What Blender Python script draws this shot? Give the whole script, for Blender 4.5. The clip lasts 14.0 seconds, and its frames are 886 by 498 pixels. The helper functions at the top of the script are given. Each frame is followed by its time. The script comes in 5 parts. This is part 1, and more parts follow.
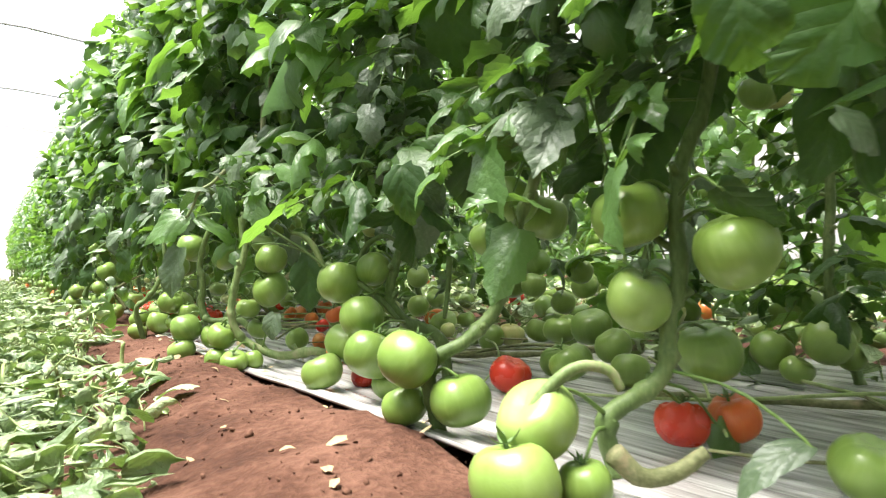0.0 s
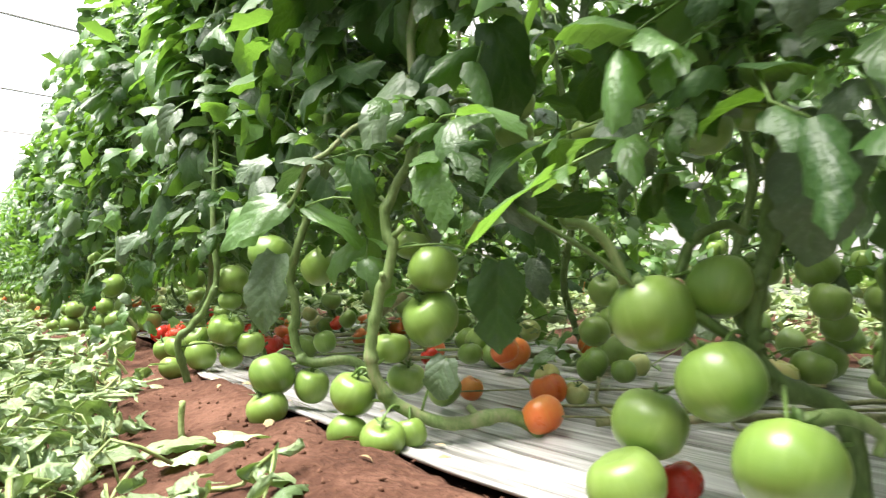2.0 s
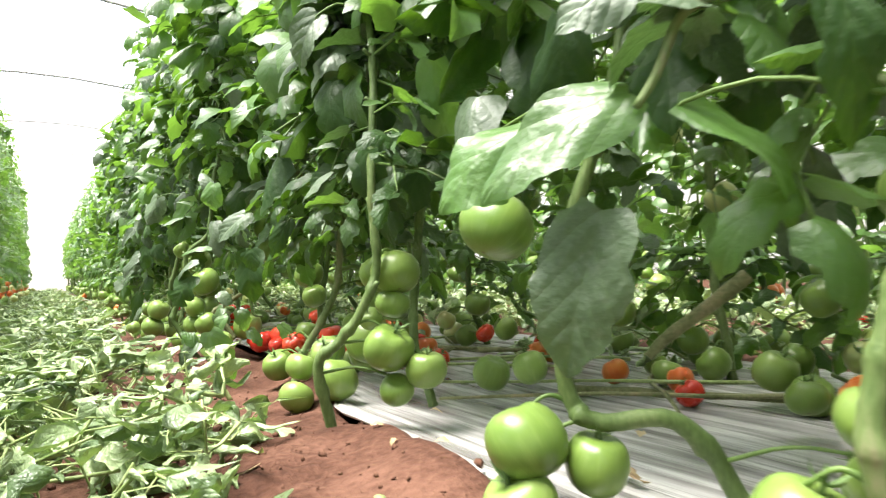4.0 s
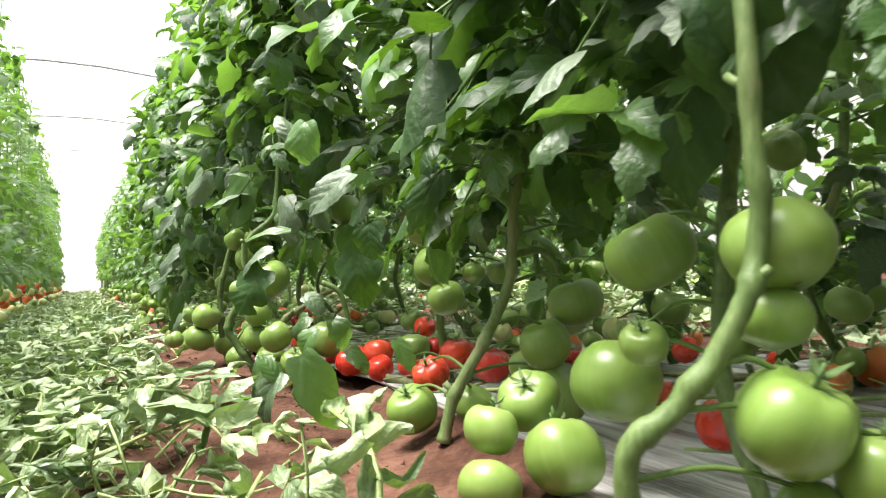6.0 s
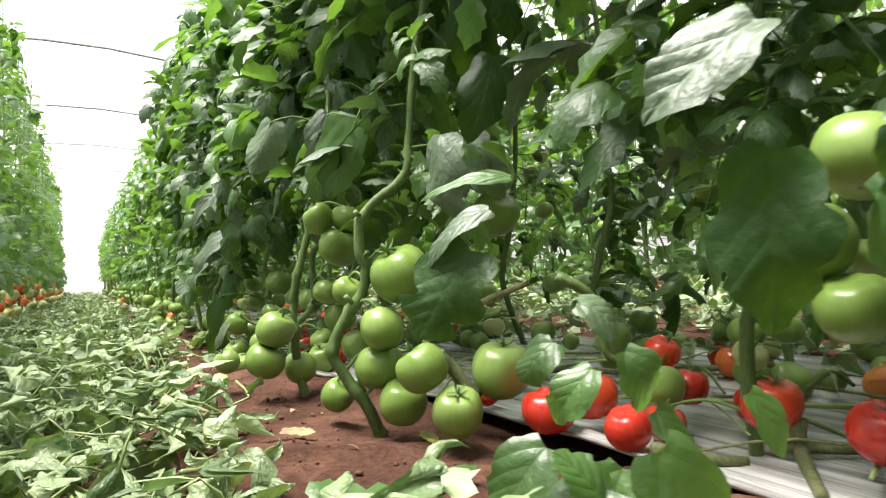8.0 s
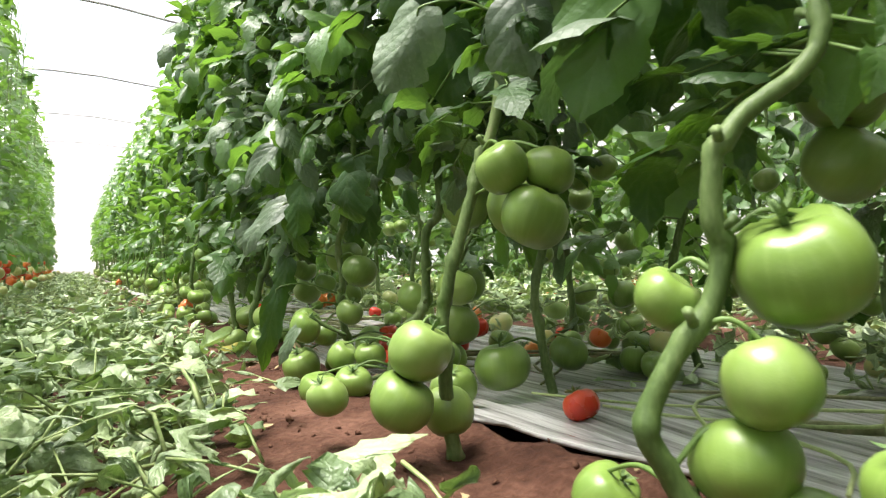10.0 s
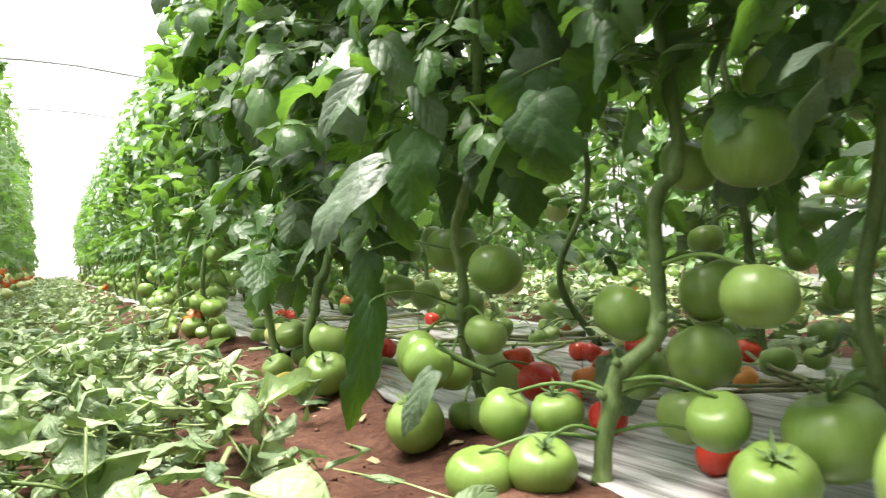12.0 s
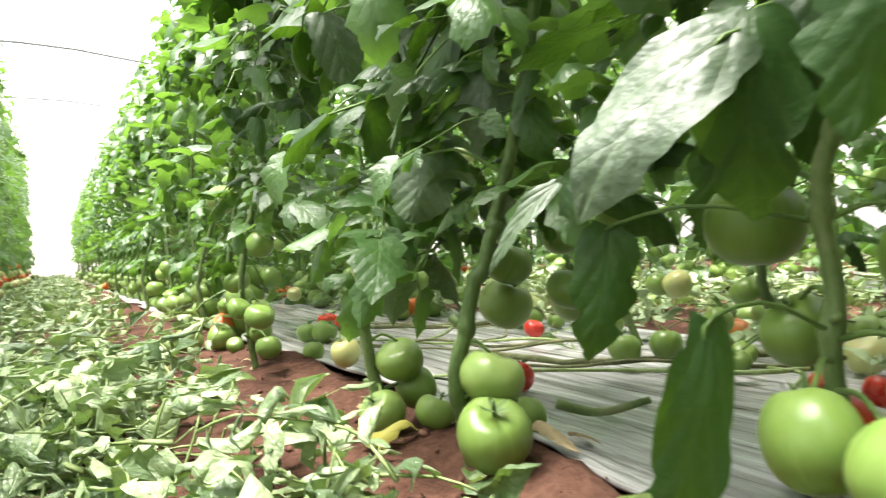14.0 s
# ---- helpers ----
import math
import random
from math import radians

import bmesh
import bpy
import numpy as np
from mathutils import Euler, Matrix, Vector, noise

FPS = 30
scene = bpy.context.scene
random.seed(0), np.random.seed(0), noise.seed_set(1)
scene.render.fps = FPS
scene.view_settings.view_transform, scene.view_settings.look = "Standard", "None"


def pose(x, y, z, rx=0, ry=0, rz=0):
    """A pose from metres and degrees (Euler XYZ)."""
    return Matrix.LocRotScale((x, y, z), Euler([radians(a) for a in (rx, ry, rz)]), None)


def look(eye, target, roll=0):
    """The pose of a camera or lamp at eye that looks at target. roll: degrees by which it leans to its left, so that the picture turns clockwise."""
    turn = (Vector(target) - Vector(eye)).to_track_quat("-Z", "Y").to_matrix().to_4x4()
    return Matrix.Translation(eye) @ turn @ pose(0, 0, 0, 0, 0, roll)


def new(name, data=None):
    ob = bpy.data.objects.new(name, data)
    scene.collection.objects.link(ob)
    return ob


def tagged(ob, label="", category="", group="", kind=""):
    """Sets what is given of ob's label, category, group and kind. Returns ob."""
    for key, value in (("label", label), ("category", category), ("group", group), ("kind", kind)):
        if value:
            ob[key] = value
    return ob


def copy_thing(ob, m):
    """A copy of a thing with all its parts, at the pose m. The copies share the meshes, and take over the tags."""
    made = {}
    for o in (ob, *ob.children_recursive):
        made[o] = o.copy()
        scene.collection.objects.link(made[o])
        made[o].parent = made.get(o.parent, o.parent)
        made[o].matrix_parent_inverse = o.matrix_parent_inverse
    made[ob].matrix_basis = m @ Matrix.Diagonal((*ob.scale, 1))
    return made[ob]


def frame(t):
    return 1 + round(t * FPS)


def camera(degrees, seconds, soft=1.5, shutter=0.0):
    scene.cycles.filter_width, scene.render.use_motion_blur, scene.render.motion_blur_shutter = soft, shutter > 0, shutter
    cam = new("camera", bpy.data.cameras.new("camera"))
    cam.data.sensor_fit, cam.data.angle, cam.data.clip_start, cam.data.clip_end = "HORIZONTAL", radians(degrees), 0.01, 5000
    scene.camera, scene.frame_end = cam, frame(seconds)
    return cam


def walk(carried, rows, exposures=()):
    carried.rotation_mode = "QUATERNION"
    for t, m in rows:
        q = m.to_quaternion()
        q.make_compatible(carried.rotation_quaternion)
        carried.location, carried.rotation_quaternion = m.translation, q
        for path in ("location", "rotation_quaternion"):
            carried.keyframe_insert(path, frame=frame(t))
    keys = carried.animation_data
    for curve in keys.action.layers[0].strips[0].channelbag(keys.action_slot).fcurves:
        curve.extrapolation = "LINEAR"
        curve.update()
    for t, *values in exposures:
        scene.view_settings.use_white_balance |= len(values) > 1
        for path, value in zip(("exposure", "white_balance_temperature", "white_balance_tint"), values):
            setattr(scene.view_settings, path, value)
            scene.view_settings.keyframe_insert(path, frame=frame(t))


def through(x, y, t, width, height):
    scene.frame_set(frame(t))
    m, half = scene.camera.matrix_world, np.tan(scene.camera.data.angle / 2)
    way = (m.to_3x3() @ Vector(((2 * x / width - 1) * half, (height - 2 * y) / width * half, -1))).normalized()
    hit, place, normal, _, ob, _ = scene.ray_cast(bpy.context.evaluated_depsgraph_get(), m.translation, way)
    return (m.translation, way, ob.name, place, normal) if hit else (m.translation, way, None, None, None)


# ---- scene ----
cam = camera(62.6, 14.0, soft=1.2, shutter=0.3)
METRES, EYE, TILT, LEAN, TURN = 4.545, 0.25, 0.38, 0.24, -32.05
ROWS = [
    (0.0, 0.0, 0.0, 0.0, -0.02, -0.3, 2.84),
    (0.5, -0.0175, 0.0321, 0.0004, -0.55, -0.32, 3.05),
    (1.0, -0.0397, 0.0655, -0.0008, -0.66, -0.33, 1.87),
    (1.5, -0.0652, 0.0971, 0.004, -1.73, -0.41, 2.68),
    (2.0, -0.0868, 0.134, 0.0043, -1.6, -0.22, 3.92),
    (2.5, -0.1013, 0.163, 0.0042, 2.79, 0.24, 4.57),
    (3.0, -0.1145, 0.191, 0.0009, 2.12, 0.08, 2.16),
    (3.5, -0.1323, 0.2233, 0.0025, 0.69, 0.05, 2.17),
    (4.0, -0.1524, 0.2592, 0.0004, 3.4, 0.28, 3.48),
    (6.5, -0.241, 0.4202, -0.0035, 6.12, 0.34, 3.56),
    (7.0, -0.2626, 0.4533, -0.0044, 6.15, 0.2, 2.16),
    (7.5, -0.2873, 0.4865, -0.0024, 5.7, 0.43, 3.53),
    (8.0, -0.3086, 0.5167, -0.0045, 5.66, 0.51, 4.0),
    (8.5, -0.3254, 0.5447, -0.0085, 6.25, 0.44, 2.49),
    (9.0, -0.3517, 0.573, -0.0055, 6.78, 0.19, 1.9),
    (11.5, -0.4395, 0.7187, -0.0047, 1.87, -0.67, 2.38),
    (12.0, -0.4561, 0.7467, -0.0047, 3.93, -0.74, 3.66),
    (12.5, -0.4717, 0.771, -0.0062, 5.86, -0.7, 3.44),
    (13.0, -0.4898, 0.7991, -0.0059, 3.23, -0.92, 2.24),
    (13.5, -0.5054, 0.8219, -0.0058, -0.3, -1.06, 2.74),
    (14.0, -0.5186, 0.8505, -0.0068, 3.79, -0.95, 3.72),
]
walk(cam, [(t, pose(0, 0, EYE, TILT, LEAN, TURN) @ pose(METRES * x, METRES * y, METRES * z, 90 + pitch, roll, yaw)) for t, x, y, z, yaw, pitch, roll in ROWS], exposures=[(t, stops, 6500, 15) for t, stops in ((0.0, 1.01), (1.5, 0.99), (2.5, 0.92), (3.5, 0.94), (4.0, 0.96), (6.5, 0.73), (8.0, 0.54), (9.0, 0.45), (11.5, 0.97), (12.0, 0.91), (12.5, 0.75), (13.3, 0.73), (14.0, 1.03))])

# ---- light ----
world = bpy.data.worlds.new("greenhouse_daylight")
scene.world = world
world.use_nodes = True
wt = world.node_tree
wt.nodes.clear()
w_out = wt.nodes.new("ShaderNodeOutputWorld")
w_sky = wt.nodes.new("ShaderNodeTexSky")
w_sky.sky_type, w_sky.sun_disc = "NISHITA", False
w_sky.sun_elevation, w_sky.sun_rotation = radians(74), radians(281)
w_a = wt.nodes.new("ShaderNodeBackground")
w_b = wt.nodes.new("ShaderNodeBackground")
w_add = wt.nodes.new("ShaderNodeAddShader")
w_a.inputs["Strength"].default_value = 0.08
w_b.inputs["Color"].default_value = (1.0, 0.995, 0.97, 1)
w_b.inputs["Strength"].default_value = 1.1
wt.links.new(w_sky.outputs[0], w_a.inputs["Color"])
wt.links.new(w_a.outputs[0], w_add.inputs[0])
wt.links.new(w_b.outputs[0], w_add.inputs[1])
wt.links.new(w_add.outputs[0], w_out.inputs["Surface"])
sun_data = bpy.data.lights.new("sun", "SUN")
sun_data.energy, sun_data.angle, sun_data.color = 9.2, radians(35), (1.0, 0.98, 0.90)
sun = new("sun", sun_data)
sun.matrix_world = look((-2.5, 0.5, 9), (0, 0, 0))


# ---- materials ----
def material(name):
    mat = bpy.data.materials.new(name)
    mat.use_nodes = True
    mat.node_tree.nodes.clear()
    return mat, mat.node_tree.nodes, mat.node_tree.links


def node(nodes, kind, **values):
    n = nodes.new(kind)
    for key, value in values.items():
        n.inputs[key.replace("_", " ")].default_value = value
    return n


def ramp(nodes, links, source, stops):
    r = nodes.new("ShaderNodeValToRGB")
    e = r.color_ramp.elements
    while len(e) < len(stops):
        e.new(0.5)
    for el, (p, c) in zip(e, stops):
        el.position, el.color = p, (*c, 1)
    links.new(source, r.inputs[0])
    return r.outputs[0]


def mix(nodes, links, fac, a, b, blend="MIX"):
    m = nodes.new("ShaderNodeMix")
    m.data_type, m.blend_type = "RGBA", blend
    for sock, v in ((m.inputs["Factor"], fac), (m.inputs["A"], a), (m.inputs["B"], b)):
        if isinstance(v, (int, float)):
            sock.default_value = v
        elif isinstance(v, tuple):
            sock.default_value = (*v, 1)
        else:
            links.new(v, sock)
    return m.outputs["Result"]


def mathn(nodes, links, op, a, b=0.0):
    m = nodes.new("ShaderNodeMath")
    m.operation = op
    for sock, v in zip(m.inputs, (a, b)):
        if isinstance(v, (int, float)):
            sock.default_value = v
        else:
            links.new(v, sock)
    return m.outputs[0]


def leaf_material(name, dark, light, through, clear, gloss=0.42, dust=0.25, relief=0.4, spec=0.6, grain=95.0, depth=0.004, veins=0.22, patch=0.5):
    """A leaf blade: veined, quilted, partly see-through to light, with a dull waxy gloss."""
    mat, ns, ln = material(name)
    uv = ns.new("ShaderNodeUVMap")
    sep = ns.new("ShaderNodeSeparateXYZ")
    ln.new(uv.outputs[0], sep.inputs[0])
    side = mathn(ns, ln, "ABSOLUTE", mathn(ns, ln, "SUBTRACT", sep.outputs[0], 0.5))
    # side veins run out and forwards from the midrib
    phase = mathn(ns, ln, "SUBTRACT", mathn(ns, ln, "MULTIPLY", sep.outputs[1], 30.0), mathn(ns, ln, "MULTIPLY", side, 22.0))
    vein = mathn(ns, ln, "POWER", mathn(ns, ln, "ABSOLUTE", mathn(ns, ln, "SINE", mathn(ns, ln, "MULTIPLY", phase, 0.5))), 0.6)
    mid = mathn(ns, ln, "MINIMUM", mathn(ns, ln, "MULTIPLY", side, 22.0), 1.0)
    blade = mathn(ns, ln, "MULTIPLY", vein, mid)
    obj = ns.new("ShaderNodeObjectInfo")
    geo = ns.new("ShaderNodeNewGeometry")
    rnd = mathn(ns, ln, "FRACT", mathn(ns, ln, "ADD", obj.outputs["Random"], geo.outputs["Random Per Island"]))
    tc = ns.new("ShaderNodeTexCoord")
    n1 = node(ns, "ShaderNodeTexNoise", Scale=14.0, Detail=3.0)
    ln.new(tc.outputs["Object"], n1.inputs["Vector"])
    n2 = node(ns, "ShaderNodeTexNoise", Scale=160.0, Detail=2.0)
    ln.new(tc.outputs["Object"], n2.inputs["Vector"])
    col = mix(ns, ln, rnd, dark, light)
    col = mix(ns, ln, mathn(ns, ln, "MULTIPLY", n1.outputs[0], patch), col, light)
    col = mix(ns, ln, mathn(ns, ln, "MULTIPLY", mathn(ns, ln, "SUBTRACT", 1.0, blade), 0.06), col, (0.22, 0.30, 0.10))
    spots = ramp(ns, ln, n2.outputs[0], [(0.52, (0, 0, 0)), (0.75, (1, 1, 1))])
    col = mix(ns, ln, mathn(ns, ln, "MULTIPLY", spots, dust), col, (0.30, 0.33, 0.26))
    bump = node(ns, "ShaderNodeBump", Strength=relief, Distance=depth)
    n3 = node(ns, "ShaderNodeTexNoise", Scale=grain, Detail=3.0)
    ln.new(tc.outputs["Object"], n3.inputs["Vector"])
    hgt = mathn(ns, ln, "ADD", mathn(ns, ln, "MULTIPLY", blade, veins), mathn(ns, ln, "MULTIPLY", n3.outputs[0], 0.9))
    ln.new(hgt, bump.inputs["Height"])
    bsdf = node(ns, "ShaderNodeBsdfPrincipled", Roughness=gloss)
    bsdf.inputs["Specular IOR Level"].default_value = spec
    ln.new(mathn(ns, ln, "ADD", gloss - 0.08, mathn(ns, ln, "MULTIPLY", n1.outputs[0], 0.2)), bsdf.inputs["Roughness"])
    ln.new(col, bsdf.inputs["Base Color"])
    ln.new(bump.outputs[0], bsdf.inputs["Normal"])
    tr = ns.new("ShaderNodeBsdfTranslucent")
    ln.new(mix(ns, ln, rnd, through, tuple(c * 1.25 for c in through)), tr.inputs["Color"])
    ln.new(bump.outputs[0], tr.inputs["Normal"])
    sh = node(ns, "ShaderNodeMixShader", Fac=clear)
    ln.new(bsdf.outputs[0], sh.inputs[1])
    ln.new(tr.outputs[0], sh.inputs[2])
    out = ns.new("ShaderNodeOutputMaterial")
    ln.new(sh.outputs[0], out.inputs["Surface"])
    return mat


LEAF = leaf_material("tomato_leaf", (0.020, 0.054, 0.012), (0.072, 0.159, 0.035), (0.24, 0.48, 0.05), 0.26, 0.42, 0.06, 0.5, 0.75)
# darker copy of the leaf: old leaves, with shade put into the colour
LEAF_OLD_SHADED = leaf_material("old_shaded_leaf", (0.009, 0.030, 0.007), (0.027, 0.071, 0.014), (0.17, 0.38, 0.02), 0.13, 0.45, 0.04, 0.5, 0.3)
LEAF_DUSTY = leaf_material("dusty_leaf", (0.038, 0.070, 0.031), (0.084, 0.134, 0.062), (0.14, 0.30, 0.05), 0.10, 0.50, 0.18, 0.6, 0.8)
WILT = leaf_material("wilted_leaf", (0.026, 0.074, 0.017), (0.46, 0.57, 0.30), (0.26, 0.44, 0.07), 0.15, 0.36, 0.03, 0.9, 0.65, 95.0, 0.006, 0.12, 0.2)


def skin_material(name, stops, rough=0.22, speck=0.2):
    """Tomato skin: waxy, mottled, colour lighter towards the stalk end, a little translucent."""
    mat, ns, ln = material(name)
    tc = ns.new("ShaderNodeTexCoord")
    obj = ns.new("ShaderNodeObjectInfo")
    n1 = node(ns, "ShaderNodeTexNoise", Scale=2.2, Detail=3.0)
    n2 = node(ns, "ShaderNodeTexNoise", Scale=34.0, Detail=3.0)
    add = ns.new("ShaderNodeVectorMath")
    ln.new(tc.outputs["Object"], add.inputs[0])
    comb = ns.new("ShaderNodeCombineXYZ")
    ln.new(mathn(ns, ln, "MULTIPLY", obj.outputs["Random"], 9.0), comb.inputs[0])
    ln.new(comb.outputs[0], add.inputs[1])
    ln.new(add.outputs[0], n1.inputs["Vector"])
    ln.new(add.outputs[0], n2.inputs["Vector"])
    sep = ns.new("ShaderNodeSeparateXYZ")
    ln.new(tc.outputs["Object"], sep.inputs[0])
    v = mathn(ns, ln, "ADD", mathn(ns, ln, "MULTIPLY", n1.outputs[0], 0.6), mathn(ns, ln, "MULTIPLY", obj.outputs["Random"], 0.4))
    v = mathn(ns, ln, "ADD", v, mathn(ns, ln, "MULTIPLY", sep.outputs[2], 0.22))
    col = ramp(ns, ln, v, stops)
    sp = ramp(ns, ln, n2.outputs[0], [(0.66, (0, 0, 0)), (0.76, (1, 1, 1))])
    col = mix(ns, ln, mathn(ns, ln, "MULTIPLY", sp, speck * 0.3), col, (0.5, 0.55, 0.25))
    n4 = node(ns, "ShaderNodeTexNoise", Scale=5.0, Detail=2.0)
    around = ns.new("ShaderNodeCombineXYZ")
    ln.new(mathn(ns, ln, "ADD", mathn(ns, ln, "ARCTAN2", sep.outputs[1], sep.outputs[0]), mathn(ns, ln, "MULTIPLY", obj.outputs["Random"], 20.0)), around.inputs[0])
    ln.new(mathn(ns, ln, "MULTIPLY", sep.outputs[2], 0.35), around.inputs[1])
    ln.new(around.outputs[0], n4.inputs["Vector"])
    streak = ramp(ns, ln, n4.outputs[0], [(0.5, (0, 0, 0)), (0.72, (1, 1, 1))])
    col = mix(ns, ln, mathn(ns, ln, "MULTIPLY", streak, 0.30), col, stops[-1][1])
    off_axis = mathn(ns, ln, "SQRT", mathn(ns, ln, "ADD", mathn(ns, ln, "MULTIPLY", sep.outputs[0], sep.outputs[0]), mathn(ns, ln, "MULTIPLY", sep.outputs[1], sep.outputs[1])))
    scar = mathn(ns, ln, "MULTIPLY", mathn(ns, ln, "LESS_THAN", off_axis, 0.035), mathn(ns, ln, "LESS_THAN", sep.outputs[2], 0.0))
    col = mix(ns, ln, mathn(ns, ln, "MULTIPLY", scar, 0.8), col, (0.09, 0.075, 0.03))
    bump = node(ns, "ShaderNodeBump", Strength=0.05, Distance=0.004)
    ln.new(n2.outputs[0], bump.inputs["Height"])
    bsdf = node(ns, "ShaderNodeBsdfPrincipled", Roughness=rough)
    bsdf.inputs["Subsurface Weight"].default_value = 0.12
    bsdf.inputs["Subsurface Radius"].default_value = (0.012, 0.012, 0.004)
    bsdf.inputs["Specular IOR Level"].default_value = 0.45
    ln.new(mathn(ns, ln, "ADD", rough - 0.02, mathn(ns, ln, "MULTIPLY", n1.outputs[0], 0.22)), bsdf.inputs["Roughness"])
    ln.new(col, bsdf.inputs["Base Color"])
    ln.new(bump.outputs[0], bsdf.inputs["Normal"])
    out = ns.new("ShaderNodeOutputMaterial")
    ln.new(bsdf.outputs[0], out.inputs["Surface"])
    return mat


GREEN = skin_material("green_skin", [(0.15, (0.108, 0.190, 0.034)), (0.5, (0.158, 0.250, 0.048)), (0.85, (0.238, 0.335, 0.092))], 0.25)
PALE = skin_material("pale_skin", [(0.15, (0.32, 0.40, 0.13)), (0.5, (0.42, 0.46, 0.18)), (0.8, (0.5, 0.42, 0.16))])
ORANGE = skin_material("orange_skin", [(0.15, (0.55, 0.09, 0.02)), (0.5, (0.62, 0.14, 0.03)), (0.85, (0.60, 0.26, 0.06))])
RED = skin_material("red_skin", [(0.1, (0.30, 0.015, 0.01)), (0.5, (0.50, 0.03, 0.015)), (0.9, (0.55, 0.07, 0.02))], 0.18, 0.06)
SKINS = {"g": GREEN, "p": PALE, "o": ORANGE, "r": RED}


def plain_material(name, stops, scale, rough, bump_scale, bump_size, spec=0.4, stretch=(1, 1, 1), detail=4.0):
    """Colour in patches of the given scale, grain of another, relief of the finer."""
    mat, ns, ln = material(name)
    tc = ns.new("ShaderNodeTexCoord")
    mp = ns.new("ShaderNodeMapping")
    mp.inputs["Scale"].default_value = stretch
    ln.new(tc.outputs["Object"], mp.inputs[0])
    n1 = node(ns, "ShaderNodeTexNoise", Scale=scale, Detail=detail)
    n2 = node(ns, "ShaderNodeTexNoise", Scale=bump_scale, Detail=5.0)
    for n in (n1, n2):
        ln.new(mp.outputs[0], n.inputs["Vector"])
    obj = ns.new("ShaderNodeObjectInfo")
    v = mathn(ns, ln, "ADD", n1.outputs[0], mathn(ns, ln, "MULTIPLY", mathn(ns, ln, "SUBTRACT", n2.outputs[0], 0.5), 0.5))
    v = mathn(ns, ln, "ADD", v, mathn(ns, ln, "MULTIPLY", mathn(ns, ln, "SUBTRACT", obj.outputs["Random"], 0.5), 0.2))
    col = ramp(ns, ln, v, stops)
    bump = node(ns, "ShaderNodeBump", Strength=0.6, Distance=bump_size)
    ln.new(n2.outputs[0], bump.inputs["Height"])
    bsdf = node(ns, "ShaderNodeBsdfPrincipled", Roughness=rough)
    bsdf.inputs["Specular IOR Level"].default_value = spec
    ln.new(col, bsdf.inputs["Base Color"])
    ln.new(bump.outputs[0], bsdf.inputs["Normal"])
    out = ns.new("ShaderNodeOutputMaterial")
    ln.new(bsdf.outputs[0], out.inputs["Surface"])
    return mat


STEM = plain_material("stem_skin", [(0.3, (0.055, 0.095, 0.022)), (0.5, (0.10, 0.155, 0.045)), (0.64, (0.15, 0.205, 0.072)), (0.8, (0.22, 0.22, 0.115))], 18, 0.55, 260, 0.0015, 0.35, (1, 1, 0.35))
STEM_OLD = plain_material("old_stem_skin", [(0.3, (0.09, 0.10, 0.04)), (0.55, (0.17, 0.18, 0.085)), (0.75, (0.27, 0.23, 0.13))], 25, 0.7, 200, 0.002, 0.25)
STALK = plain_material("stalk_skin", [(0.3, (0.06, 0.12, 0.02)), (0.6, (0.12, 0.20, 0.045))], 30, 0.5, 300, 0.001)
PALE_STALK = plain_material("cut_stalk_skin", [(0.3, (0.17, 0.24, 0.07)), (0.6, (0.34, 0.41, 0.17))], 30, 0.5, 300, 0.001)
CALYX = plain_material("calyx_skin", [(0.3, (0.07, 0.14, 0.04)), (0.6, (0.14, 0.22, 0.07))], 60, 0.6, 300, 0.001)
DRY = plain_material("dry_leaf", [(0.3, (0.18, 0.12, 0.06)), (0.6, (0.36, 0.28, 0.15))], 40, 0.8, 200, 0.002)
SOIL = plain_material("red_soil", [(0.25, (0.034, 0.015, 0.010)), (0.5, (0.076, 0.035, 0.022)), (0.75, (0.145, 0.073, 0.049))], 7, 0.95, 85, 0.022, 0.15, detail=9.0)
CLOD = plain_material("soil_clods", [(0.3, (0.055, 0.025, 0.016)), (0.7, (0.14, 0.072, 0.048))], 30, 0.95, 150, 0.003, 0.1)
MULCH = plain_material("grey_mulch_film", [(0.26, (0.19, 0.182, 0.172)), (0.40, (0.38, 0.372, 0.354)), (0.58, (0.60, 0.59, 0.57)), (0.78, (0.30, 0.23, 0.18))], 5, 0.24, 9, 0.012, 0.8, (7, 0.35, 1))
WIRE = plain_material("steel_wire", [(0.3, (0.22, 0.21, 0.20)), (0.7, (0.36, 0.35, 0.33))], 20, 0.5, 200, 0.001)


def film_material():
    mat, ns, ln = material("milky_film")
    d = node(ns, "ShaderNodeBsdfDiffuse", Color=(0.9, 0.9, 0.9, 1))
    t = node(ns, "ShaderNodeBsdfTranslucent", Color=(0.97, 0.97, 0.97, 1))
    s = node(ns, "ShaderNodeMixShader", Fac=0.75)
    ln.new(d.outputs[0], s.inputs[1])
    ln.new(t.outputs[0], s.inputs[2])
    out = ns.new("ShaderNodeOutputMaterial")
    ln.new(s.outputs[0], out.inputs["Surface"])
    return mat


FILM = film_material()


# ---- mesh helpers ----
def smooth(mesh):
    mesh.polygons.foreach_set("use_smooth", [True] * len(mesh.polygons))
    return mesh


def mesh_of(name, verts, faces, mats, uvs=None, slots=None):
    me = bpy.data.meshes.new(name)
    me.from_pydata([tuple(v) for v in verts], [], faces)
    for m in mats:
        me.materials.append(m)
    if uvs is not None:
        layer = me.uv_layers.new(name="UVMap")
        idx = np.empty(len(me.loops), dtype=np.int32)
        me.loops.foreach_get("vertex_index", idx)
        layer.data.foreach_set("uv", np.asarray(uvs, dtype=np.float32)[idx].ravel())
